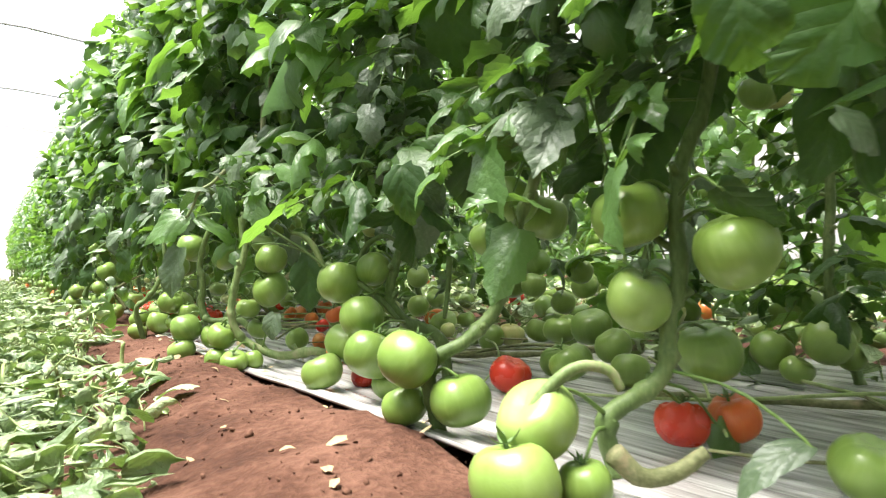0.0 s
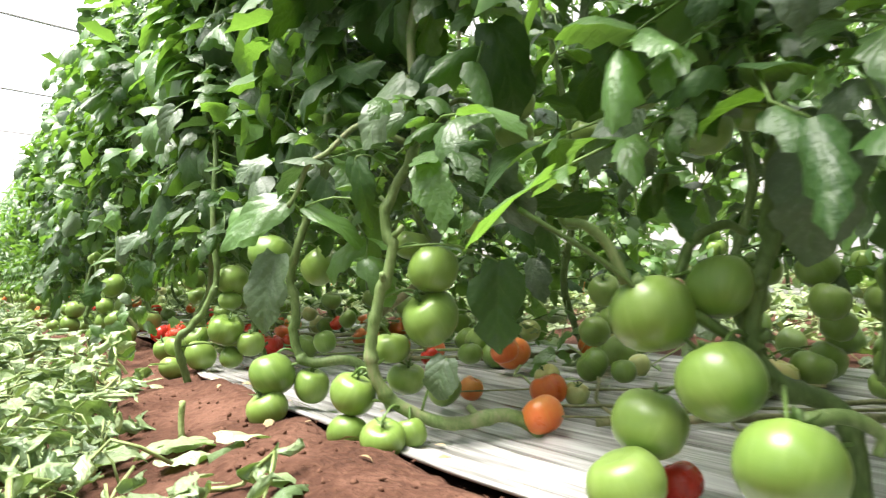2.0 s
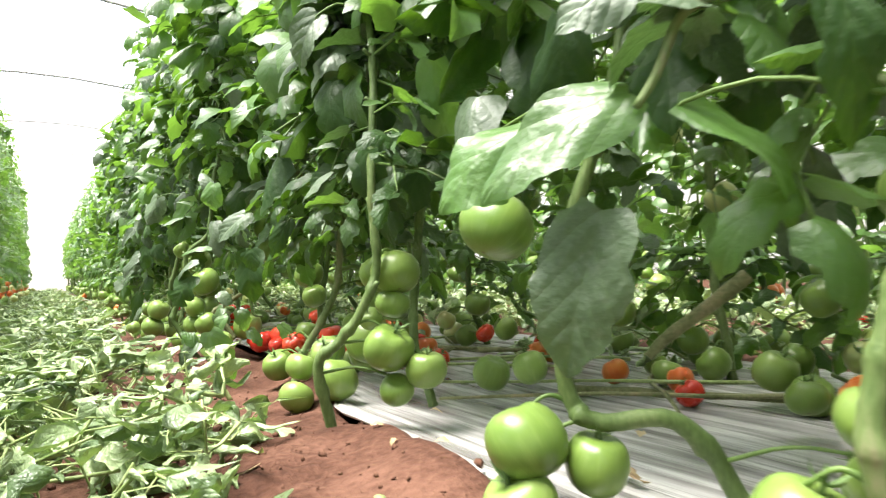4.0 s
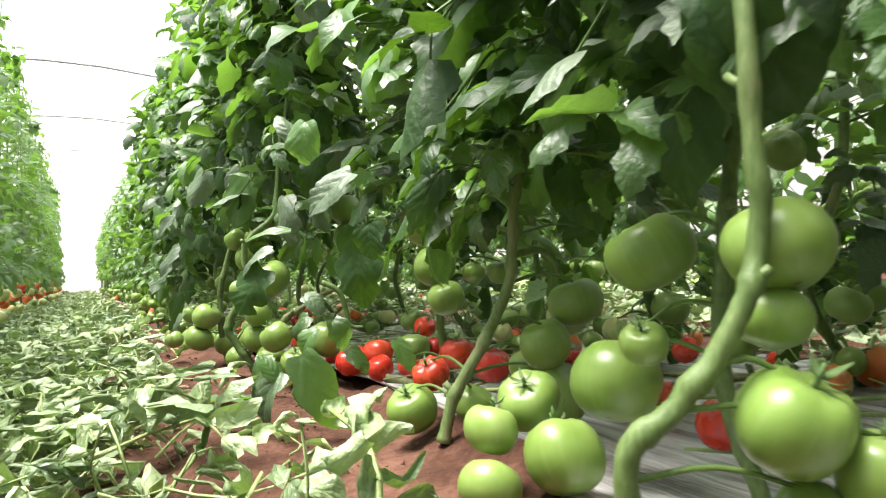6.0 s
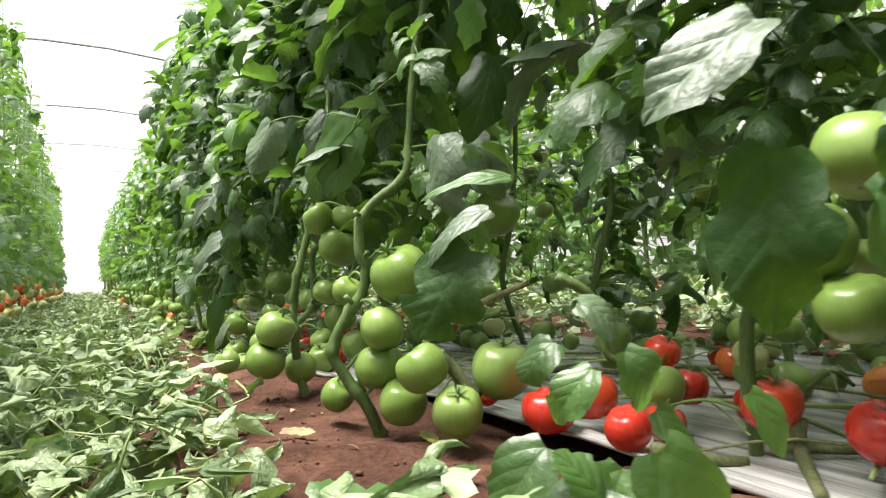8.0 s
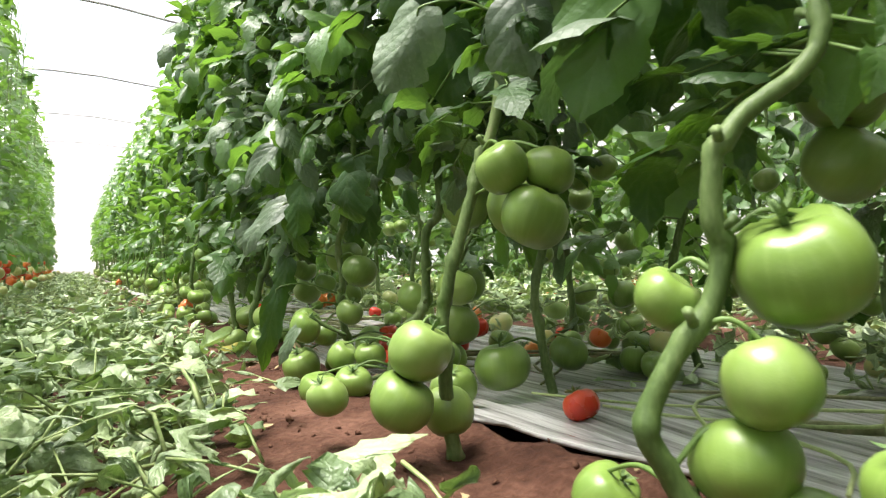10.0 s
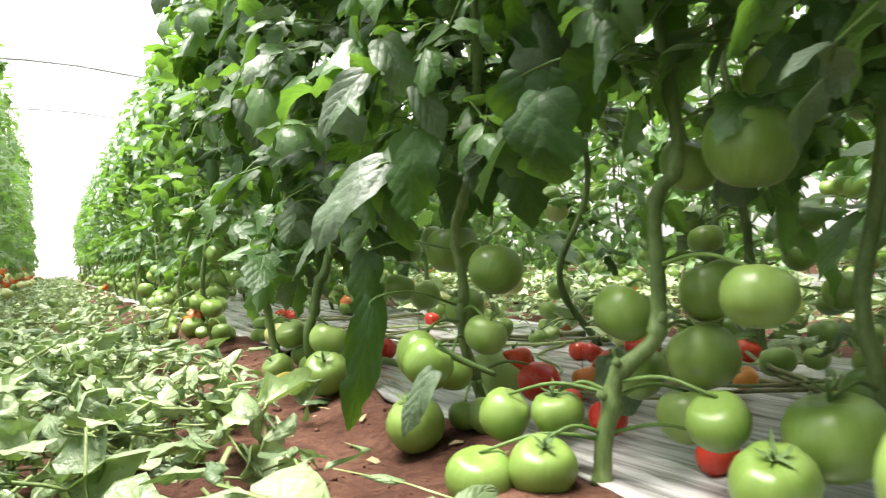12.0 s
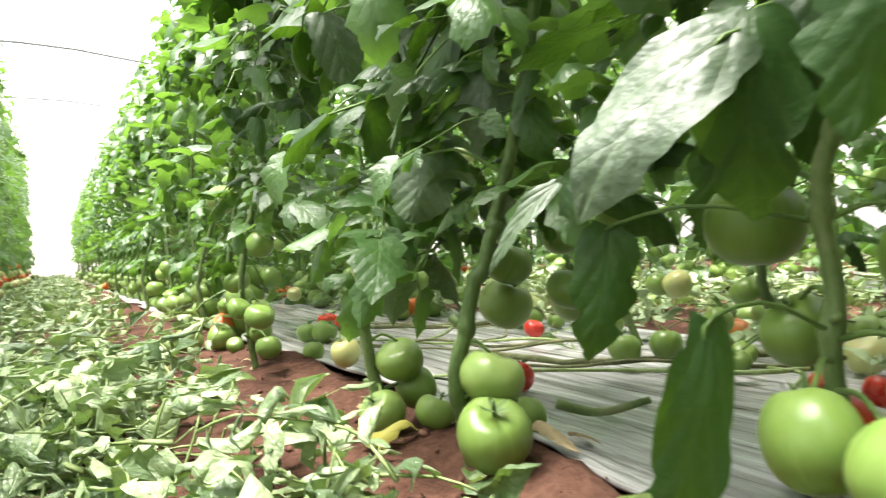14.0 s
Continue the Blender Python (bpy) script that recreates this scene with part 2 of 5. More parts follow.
    if slots is not None:
        me.polygons.foreach_set("material_index", slots)
    return smooth(me)


def part(name, mesh, parent=None, m=None, label=""):
    ob = new(name, mesh)
    if parent is not None:
        ob.parent = parent
    if m is not None:
        ob.matrix_basis = m
    if label:
        ob["label"] = label
    return ob


def spline(points, n):
    """A smooth run of n points through a few."""
    p = [Vector(a) for a in points]
    p = [p[0] * 2 - p[1]] + p + [p[-1] * 2 - p[-2]]
    out = []
    spans = len(p) - 3
    for i in range(n):
        u = i / (n - 1) * spans
        k = min(int(u), spans - 1)
        f = u - k
        a, b, c, d = p[k:k + 4]
        out.append(0.5 * (2 * b + (c - a) * f + (2 * a - 5 * b + 4 * c - d) * f * f + (3 * b - a - 3 * c + d) * f ** 3))
    return out


def tube(points, radii, sides=8, wobble=0.0, rng=random):
    """Verts and faces of a tube with closed ends."""
    verts, faces = [], []
    n = len(points)
    up = Vector((0.3, 0.9, 0.2)).normalized()
    for i, p in enumerate(points):
        d = (points[min(i + 1, n - 1)] - points[max(i - 1, 0)]).normalized()
        a = d.cross(up).normalized()
        b = d.cross(a)
        r = radii[i] if isinstance(radii, (list, tuple)) else radii
        for k in range(sides):
            t = 2 * math.pi * k / sides
            rr = r * (1 + wobble * rng.uniform(-1, 1))
            verts.append(p + a * (rr * math.cos(t)) + b * (rr * math.sin(t)))
    for i in range(n - 1):
        for k in range(sides):
            q = (k + 1) % sides
            faces.append((i * sides + k, i * sides + q, (i + 1) * sides + q, (i + 1) * sides + k))
    faces.append(tuple(range(sides))[::-1])
    faces.append(tuple(range((n - 1) * sides, n * sides)))
    return verts, faces


class Pile:
    """Gathers pieces into one mesh."""

    def __init__(self):
        self.v, self.f, self.uv, self.s = [], [], [], []

    def add(self, verts, faces, uvs=None, slot=0, m=None):
        k = len(self.v)
        self.v.extend((m @ v for v in verts) if m is not None else verts)
        self.f.extend(tuple(i + k for i in f) for f in faces)
        self.uv.extend(uvs if uvs is not None else [(0.25, 0.5)] * len(verts))
        self.s.extend([slot] * len(faces))

    def mesh(self, name, mats):
        return mesh_of(name, self.v, self.f, mats, self.uv, self.s)


# ---- leaves ----
def leaflet(length, width, rng, rows=8, cols=3, fold=0.25, droop=0.5, curl=0.0, lobe=0.3, crumple=0.0):
    """One leaf blade along +y: heart-shaped at its base, softly lobed, pointed, sagging on both sides of the midrib."""
    verts, faces, uvs = [], [], []
    bend = rng.uniform(-0.25, 0.25)
    ph = rng.uniform(0, 6)
    wav = rng.uniform(0.4, 1.0)
    lobes = [[rng.uniform(0.5, 1.3) for _ in range(rows + 1)] for _ in range(2)]
    angle, y, z = 0.3 * droop, 0.0, 0.0
    for i in range(rows + 1):
        u = i / rows
        w0 = width * 0.5 * math.sin(math.pi * min(1, u * 0.93 + 0.07) ** 0.66) ** 0.9
        for j in range(-cols, cols + 1):
            s = j / cols
            w = w0
            if 0 < i < rows:
                w *= 1 + lobe * (0.5 if i % 2 else -0.5) * lobes[0 if s < 0 else 1][i]
            elif i == rows:
                w = width * 0.015
            x = w * s
            sweep = abs(s) * w * (0.34 - 0.75 * (1 - u) ** 3)
            lift = abs(x) * fold + w * 0.2 * wav * math.sin(ph + u * 7 + s * 2.2) * abs(s)
            roll = curl * abs(s) ** 2 * w
            xx = x * (1 - 0.3 * abs(curl) * abs(s)) + bend * u * u * length * 0.4
            q = Vector((xx, y + sweep * math.cos(angle) - lift * math.sin(angle) * 0.5, z + sweep * math.sin(angle) + lift - roll))
            if crumple:
                k = Vector((xx * 21 + ph * 5, y * 21, ph))
                q += Vector((noise.noise(k), noise.noise(k + Vector((9, 0, 0))), 1.6 * noise.noise(k + Vector((0, 9, 0))))) * crumple
            verts.append(q)
            uvs.append((0.5 + s * 0.5 * (w / (width * 0.5)), u))
        step = length / rows
        angle = 0.3 * droop - droop * u * 1.9
        y += step * math.cos(angle)
        z += step * math.sin(angle)
    n = 2 * cols + 1
    for i in range(rows):
        for j in range(n - 1):
            faces.append((i * n + j, i * n + j + 1, (i + 1) * n + j + 1, (i + 1) * n + j))
    return verts, faces, uvs


def blade(length, width, rng, lobes=0.3, rows=28, cols=6):
    """One big leaf blade along +y, each half softly lobed with forward-pointing teeth, puckered between its side veins."""
    verts, faces, uvs = [], [], []
    n_lobes = rng.choice((2.4, 2.9, 3.4))
    ph = (rng.random(), rng.random())
    deep = [[rng.uniform(0.3, 1.2) for _ in range(8)] for _ in range(2)]
    fold, droop, bend = rng.uniform(-0.45, 0.15), rng.uniform(0.3, 1.0), rng.uniform(-0.25, 0.25)
    wav, seed = rng.uniform(0.12, 0.3), rng.uniform(0, 50)
    angle, y, z = 0.45 * droop, 0.0, 0.0
    for i in range(rows + 1):
        u = i / rows
        base = width * 0.5 * math.sin(math.pi * min(1, u * 0.95 + 0.05) ** 0.68) ** 0.8 if i < rows else width * 0.01
        for j in range(-cols, cols + 1):
            s = j / cols
            h = 0 if s < 0 else 1
            saw = (u * n_lobes + ph[h]) % 1.0
            notch = saw ** 2.2 * (1 - max(0, saw - 0.86) / 0.14)
            cut = 1.1 * lobes * deep[h][int(u * n_lobes + ph[h]) % 8] * notch + 0.05 * abs(math.sin(u * n_lobes * 8 + 6 * ph[h]))
            w = base * (1.1 - cut * abs(s) ** 0.5) if 0 < i < rows else base
            x = w * s
            vein = abs(math.sin((u * 32 - abs(x) / width * 24) * 0.5))
            quilt = 0.036 * width * vein ** 0.6 * min(1, 4 * abs(s)) * (1 - 0.5 * abs(s))
            lift = abs(x) * fold + wav * abs(s) * abs(x) * math.sin(u * 8 + seed + 2.4 * h) + quilt
            sweep = abs(x) * (0.42 - 0.8 * (1 - u) ** 3)
            k = Vector((x * 22 + seed, y * 22, seed))
            verts.append(Vector((x * (1 - 0.1 * abs(fold)) + bend * u * u * length * 0.5, y + sweep * math.cos(angle), z + sweep * math.sin(angle) + lift + 0.10 * width * noise.noise(k))))
            uvs.append((0.5 + x / width, u))
        step = length / rows
        angle -= droop * 1.5 / rows
        y += step * math.cos(angle)
        z += step * math.sin(angle)
    n = 2 * cols + 1
    for i in range(rows):
        for j in range(n - 1):
            faces.append((i * n + j, i * n + j + 1, (i + 1) * n + j + 1, (i + 1) * n + j))
    return verts, faces, uvs


def compound_leaf(rng, length=0.30, rows=8, cols=3, pairs=3, wilt=0.0, size=1.0, sides=5, thick=0.0034):
    """A tomato leaf: a drooping stalk with pairs of lobed leaflets and one at the tip."""
    pile = Pile()
    sag = rng.uniform(0.05, 0.5) * (1 - wilt)
    ctrl = [(0, 0, 0), (0.02 * rng.uniform(-1, 1), length * 0.35, 0.01), (rng.uniform(-0.05, 0.05), length * 0.7, -length * sag * 0.4), (rng.uniform(-0.08, 0.08), length * 0.95, -length * sag)]
    path = spline(ctrl, 8)
    run = path if sides > 3 else path[::3] + path[-1:]
    v, f = tube(run, [thick * (1 - 0.6 * i / len(run)) for i in range(len(run))], sides)
    pile.add(v, f, slot=1)
    for k in range(pairs):
        u = 0.34 + 0.5 * k / max(1, pairs - 1)
        p = path[min(7, round(u * 7))]
        for sgn in (-1, 1):
            ln = size * rng.uniform(0.06, 0.10) * (0.75 + 0.35 * u)
            m = Matrix.Translation(p) @ pose(0, 0, 0, rng.uniform(-45, 22) * (1 - wilt * 0.5), rng.uniform(-38, 38) - sgn * 8, -sgn * rng.uniform(45, 80))
            a = leaflet(ln, ln * rng.uniform(0.46, 0.66), rng, rows, cols, rng.uniform(-0.6, 0.5), rng.uniform(0.1, 1.15), rng.uniform(-0.3, 0.8) + wilt * rng.uniform(-0.8, 1.4), 0.34 - 0.1 * min(1, wilt), 0.004 + 0.013 * wilt)
            stalk = Matrix.Translation((m.to_3x3() @ Vector((0, 0.008, 0))))
            pile.add(a[0], a[1], a[2], 0, stalk @ m)
    ln = size * rng.uniform(0.085, 0.125)
    d = path[-1] - path[-3]
    tip = Matrix.Translation(path[-1]) @ pose(0, 0, 0, math.degrees(math.atan2(d.z, d.y)) - 10 * (1 - wilt), rng.uniform(-20, 20), rng.uniform(-15, 15))
    a = leaflet(ln, ln * rng.uniform(0.48, 0.66), rng, rows, cols, rng.uniform(-0.55, 0.4), rng.uniform(0.2, 1.2), rng.uniform(-0.2, 0.8) + wilt * rng.uniform(-0.8, 1.4), 0.34 - 0.1 * min(1, wilt), 0.004 + 0.013 * wilt)
    pile.add(a[0], a[1], a[2], 0, tip)
    return pile


LR = random.Random(11)
LEAF_PILES = [compound_leaf(LR, LR.uniform(0.22, 0.32), 7, 2, LR.choice((2, 3, 3)), 0, 1.12, 3) for _ in range(20)]
LEAF_MESHES = [p.mesh("leaf", [LEAF, STALK]) for p in LEAF_PILES]
OLD_SHADED_MESHES = [p.mesh("leaf", [LEAF_OLD_SHADED, STALK]) for p in LEAF_PILES[5:]]
DUSTY_MESHES = [p.mesh("leaf", [LEAF_DUSTY, STALK]) for p in LEAF_PILES[:5]]
LOW_PILES = [compound_leaf(LR, LR.uniform(0.22, 0.32), 5, 1, 3, 0, 1.2, 3) for _ in range(10)]
FAR_PILES = [compound_leaf(LR, LR.uniform(0.22, 0.32), 4, 1, 2, 0, 1.25, 3) for _ in range(6)]
BACK_PILES = [compound_leaf(LR, LR.uniform(0.22, 0.32), 3, 1, 2, 0, 1.75, 3) for _ in range(6)]

SHADE_MESHES = [p.mesh("leaf", [LEAF, STALK]) for p in LOW_PILES]
CROWN_MESHES = [p.mesh("leaf", [LEAF, STALK]) for p in BACK_PILES]


def hanging_mesh(mat, rng):
    v, f, uv = blade(0.125, rng.uniform(0.062, 0.085), rng, rng.uniform(0.25, 0.5), 16, 4)
    return mesh_of("leaf", v, f, [mat], uv)


HANGING = [hanging_mesh(m, LR) for m in (LEAF_OLD_SHADED, LEAF_OLD_SHADED, LEAF_OLD_SHADED, LEAF_OLD_SHADED, LEAF, LEAF_DUSTY)]


# ---- fruit ----
def tomato_mesh(name, rng, skin, seg=24, rings=12):
    """A tomato of diameter 1 with its stalk end up: flattened, lobed, ribbed round a dimple at the stalk."""
    ribs = rng.choice((4, 5, 5, 6, 7))
    ph, ph2, ph3 = (rng.uniform(0, 6) for _ in range(3))
    sq = rng.uniform(0.80, 0.98)
    rib = rng.choice((0.015, 0.03, 0.05, 0.08))
    oval, lobe, skew = rng.uniform(0.01, 0.05), rng.uniform(0.0, 0.035), rng.uniform(-0.09, 0.09)
    verts, faces = [], []
    for i in range(rings + 1):
        a = math.pi * i / rings
        for k in range(seg):
            t = 2 * math.pi * k / seg
            r = 0.5 * math.sin(a) ** 0.86 if 0 < i < rings else 0.001
            crest = math.cos(ribs * t + ph + 0.7 * math.sin(t + ph2))
            r *= 1 + rib * (crest - 0.4 * (1 - crest) ** 2 / 2) * (0.3 + 0.7 * max(0, math.cos(a))) + oval * math.cos(2 * t + ph2) + lobe * math.cos(3 * t + ph3)
            z = 0.5 * sq * math.cos(a) + skew * r * math.cos(t + ph3)
            z -= 0.12 * math.exp(-(a / 0.42) ** 2) + 0.6 * rib * max(0, -crest) * math.exp(-((a - 0.55) / 0.35) ** 2)
            z += 0.02 * math.exp(-((math.pi - a) / 0.5) ** 2)
            verts.append(Vector((r * math.cos(t), r * math.sin(t), z)))
    for i in range(rings):
        for k in range(seg):
            q = (k + 1) % seg
            faces.append((i * seg + k, (i + 1) * seg + k, (i + 1) * seg + q, i * seg + q))
    return mesh_of(name, verts, faces, [skin])


def calyx_mesh(rng):
    """Five narrow sepals that curl up, and a stub of stalk, for a tomato of diameter 1."""
    pile = Pile()
    for k in range(5):
        a = leaflet(rng.uniform(0.2, 0.32), 0.07, rng, 4, 1, 0.3, rng.uniform(-0.9, 0.2), 0, 0)
        pile.add(a[0], a[1], a[2], 0, pose(0, 0, 0.405, 0, 0, 72 * k + rng.uniform(-14, 14)) @ pose(0, 0.02, 0, rng.uniform(14, 42)))
    v, f = tube(spline([(0, 0, 0.32), (0.01, 0.01, 0.43), (0.03, 0.02, 0.53)], 4), [0.03, 0.028, 0.03, 0.024], 6)
    pile.add(v, f)
    return pile.mesh("calyx", [CALYX])


FR = random.Random(5)
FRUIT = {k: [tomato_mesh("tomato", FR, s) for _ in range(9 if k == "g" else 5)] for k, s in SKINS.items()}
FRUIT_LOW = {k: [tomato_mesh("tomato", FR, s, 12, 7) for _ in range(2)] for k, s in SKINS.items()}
CALYXES = [calyx_mesh(FR) for _ in range(3)]
RIPE_WORDS = {"p": "pale ripening tomato", "o": "orange half-ripe tomato", "r": "ripe red tomato"}


def tomato(place, size, ripe, parent, rng, low=False, tilt=None, lie=False):
    """A tomato of the given diameter under a plant; its calyx is a part of it."""
    tx, ty = (rng.uniform(-35, 35), rng.uniform(-35, 35)) if tilt is None else tilt
    m = pose(*place, tx, ty, rng.uniform(0, 360)) @ Matrix.Diagonal((size, size, size * rng.uniform(0.96, 1.06), 1))
    ob = part("tomato", rng.choice((FRUIT_LOW if low else FRUIT)[ripe]), parent, m, RIPE_WORDS.get(ripe, ""))
    if not low and rng.random() < 0.55:
        part("calyx", rng.choice(CALYXES), ob)
    return ob


def stalk(points, parent, r=0.0035, name="fruit_stalk", mat=None, sides=6, n=9):
    path = spline(points, n)
    v, f = tube(path, [r * (1.25 - 0.5 * i / n) for i in range(n)], sides, 0.06)
    return part(name, mesh_of(name, v, f, [mat or STALK]), parent)


# ---- plants ----
def stem_mesh(points, radius, rng, n=44, sides=10, mat=None):
    """A main stem: thick, kinked and swollen at its nodes, with stubs where leaves were cut off."""
    path = spline(points, n)
    near = sides > 8
    if near:
        path = spline(path, 2 * n)
        n = 2 * n
    radii, stubs = [], []
    run, gap, swing, shift, ease = 0.0, rng.uniform(0.05, 0.09), 1, Vector((0, 0, 0)), Vector((0, 0, 0))
    for i in range(n):
        u = i / (n - 1)
        run += (path[i] - path[i - 1]).length if i else 0.0
        swell = math.exp(-(min(run, gap - run) / 0.007) ** 2) if near else max(0, math.sin(u * 34)) ** 8
        if run > gap:
            run, gap, swing = 0.0, rng.uniform(0.05, 0.10), -swing
            a = rng.uniform(0, 6.283)
            shift = Vector((math.cos(a), math.sin(a), 0)) * radius * rng.uniform(0.3, 0.75)
            stubs.append(i)
        ease = ease.lerp(shift if near else Vector((rng.uniform(-1, 1), rng.uniform(-1, 1), 0)) * radius * 0.12, 0.45 if near else 1.0)
        path[i] = path[i] + ease
        radii.append(radius * (1.0 - 0.62 * u) * (1 + 0.30 * swell))
    pile = Pile()
    v, f = tube(path, radii, sides, 0.06, rng)
    pile.add(v, f)
    for i in stubs if near else ():
        if path[i].z - path[0].z > 0.75 or rng.random() < 0.3:
            continue
        a, ln = rng.uniform(0, 6.283), rng.uniform(1.5, 2.6) * radius
        out = Vector((math.cos(a), math.sin(a), rng.uniform(0.2, 0.9))).normalized()
        v, f = tube([path[i], path[i] + out * ln * 0.6, path[i] + out * ln + Vector((0, 0, 0.1 * ln))], [radii[i] * 0.6, radii[i] * 0.42, radii[i] * 0.46], 7, 0.08, rng)
        pile.add(v, f)
    return mesh_of("stem", pile.v, pile.f, [mat or STEM]), path


def leaf_pose(p, azimuth, rng, tip=(-32, 25), size=1.0):
    return Matrix.Translation(p) @ pose(0, 0, 0, 0, 0, azimuth) @ pose(0, 0, 0, rng.uniform(*tip), rng.uniform(-25, 25), 0) @ Matrix.Scale(size * rng.uniform(0.8, 1.15), 4)


def face_azimuth(rng, lean):
    """A direction for a leaf: mostly along the row and outwards; lean -1: to the left side, 1: to the right."""
    a = rng.choice((0, 180)) + rng.gauss(0, 38)
    if rng.random() < 0.45:
        a = (90 if lean < 0 else -90) + rng.gauss(0, 35)
    return a


def up_stem(points, lean, rng, top=1.75):
    """Carries a lower stem on up to the crop wires, leaning over the bed."""
    pts = [Vector(p) for p in points]
    p = pts[-1].copy()
    while p.z < top:
        p = p + Vector((lean * (0.02 + 0.09 * max(0, p.z - 0.5)) + rng.uniform(-0.02, 0.02), rng.uniform(-0.035, 0.035), 0.2))
        pts.append(p)
    return pts


def face_limit(z):
    """How far out towards the path the leaf wall of the bed reaches at a height."""
    return max(0.44, 0.45 * (z - 0.2))


def blade_pose(base, tip, face):
    """A pose whose y runs from base to tip and whose z is the blade's upper side."""
    b, t = Vector(base), Vector(tip)
    y = (t - b).normalized()
    x = y.cross(Vector(face)).normalized()
    z = x.cross(y)
    return Matrix.Translation(b) @ Matrix((x, y, z)).transposed().to_4x4()


def near_plant(points, fruit=(), lean=1, radius=0.0085, leaves=78, seed=0, bare=0.38, label="", extra=(), blades=(), more_blades=(), lying=(), stalks=()):
    """A staked tomato plant near the path: stem, single leaves, tomatoes on stalks."""
    rng = random.Random(seed + 100)
    base_y = points[0][1]
    if lean < 0:
        leaves, bare = (58, 0.14) if base_y < 4.4 else (48, 0.28)
    elif points[0][1] > 5.0:
        leaves, bare = 82, 0.3
    base = points[0]
    thing = new("tomato_plant")
    thing.matrix_basis = Matrix.Translation(base)
    tagged(thing, label, "plant", "tomato plants in the rows")
    back = Matrix.Translation(-Vector(base))
    pts = up_stem(points, 0.9 if lean > 0 else -0.15, rng)
    me, path = stem_mesh([back @ Vector(p) for p in pts], radius * 0.95, rng, 16 + 4 * len(pts))
    part("stem", me, thing)
    if lying:
        v, f = tube([q + Vector((0, 0, 0.004 * rng.random())) for q in spline([back @ Vector(p) for p in lying], 16)], [0.0062 * rng.uniform(0.8, 1.25) for _ in range(16)], 7, 0.12, rng)
        part("old_stem", mesh_of("old_stem", v, f, [STEM_OLD]), thing, label="bare grey-green old stem lying on the film")
    if lean < 0:
        for k in range(3):
            x, y, d = base[0] - rng.uniform(0.05, 0.2), base[1] + rng.uniform(-0.2, 0.2), rng.choice((-1, 1))
            run = [(x - 0.09 * i + rng.uniform(-0.03, 0.03), y + d * 0.11 * i + rng.uniform(-0.04, 0.04), 0.024 + rng.uniform(0, 0.02)) for i in range(5)]
            stalk([back @ Vector(p) for p in run], thing, rng.uniform(0.0018, 0.0034), "dry_vine", rng.choice((PALE_STALK, STEM_OLD)), 5, 14)
    if extra:
        me, _ = stem_mesh([back @ Vector(p) for p in extra], radius, rng, 22, 10, STEM_OLD)
        part("broken_branch", me, thing, label="broken grey-green side branch")
    upper = [p for p in path if p.z + base[2] > bare]
    made = 0
    for i in range(leaves * 3):
        p = min(rng.choice(upper), rng.choice(upper), key=lambda q: q.z) if rng.random() < 0.75 else rng.choice(upper)
        z = p.z + base[2]
        m = leaf_pose(p, face_azimuth(rng, -lean), rng, size=rng.choice((0.5, 0.6, 0.8)) if z < 0.6 else rng.choice((0.6, 0.75, 0.9)))
        tip = m @ Vector((0, 0.27, -0.08))
        if lean > 0 and min(tip.x, (m @ Vector((0, 0.15, 0))).x - 0.02) + base[0] < face_limit(tip.z + base[2]) - (0.08 if base_y > 5.0 else 0.0):
            continue
        if tip.z + base[2] < (bare - 0.1 if lean > 0 else 0.04):
            continue
        # about a third take the darker copy with shade in its colour
        mesh = rng.choice(rng.choices((LEAF_MESHES, OLD_SHADED_MESHES, DUSTY_MESHES), (0.5, 0.33, 0.17))[0])
        part("leaf", mesh, thing, m)
        made += 1
        if made == leaves:
            break
    crown = [p for p in path if p.z + base[2] > 1.0]
    for i in range(3 if lean > 0 else 1):
        part("leaf", rng.choice(CROWN_MESHES), thing, leaf_pose(rng.choice(crown), rng.uniform(0, 360), rng, size=rng.uniform(0.55, 0.75)))
    # dense roof of extra leaves, added to shade the fruit and leaves below
    shade = [p for p in path if 0.55 < p.z + base[2] < 1.3]
    made = 0
    for i in range(90 if lean > 0 else 0):
        p = rng.choice(shade)
        m = leaf_pose(p, 90 + rng.gauss(0, 50), rng, (-25, 15), rng.uniform(0.75, 1.0))
        tip = m @ Vector((0, 0.3, -0.06))
        if tip.x + base[0] < face_limit(tip.z + base[2]) - 0.04 or tip.z + base[2] < 0.56:
            continue
        part("leaf", rng.choice(SHADE_MESHES), thing, m)
        made += 1
        if made == 26:
            break
    # old limp hanging leaves, many with the plant's shade put into their colour
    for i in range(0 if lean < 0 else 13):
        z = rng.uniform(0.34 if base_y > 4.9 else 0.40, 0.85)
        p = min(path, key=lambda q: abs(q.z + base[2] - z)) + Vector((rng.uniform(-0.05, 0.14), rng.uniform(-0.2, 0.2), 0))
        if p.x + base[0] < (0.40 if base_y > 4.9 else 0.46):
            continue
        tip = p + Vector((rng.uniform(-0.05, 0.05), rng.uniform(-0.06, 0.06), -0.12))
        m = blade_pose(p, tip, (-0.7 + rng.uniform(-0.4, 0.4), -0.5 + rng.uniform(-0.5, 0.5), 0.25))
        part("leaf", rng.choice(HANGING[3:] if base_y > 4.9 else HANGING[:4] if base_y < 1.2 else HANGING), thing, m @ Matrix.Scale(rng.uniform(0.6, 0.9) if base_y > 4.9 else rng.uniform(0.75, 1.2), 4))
    for b, t, w, kind, face in (*blades, *more_blades):
        ln = (Vector(t) - Vector(b)).length
        v, f, uv = blade(ln * 1.06, w * 1.1, rng, 0.55 if kind == "s" else 0.32)
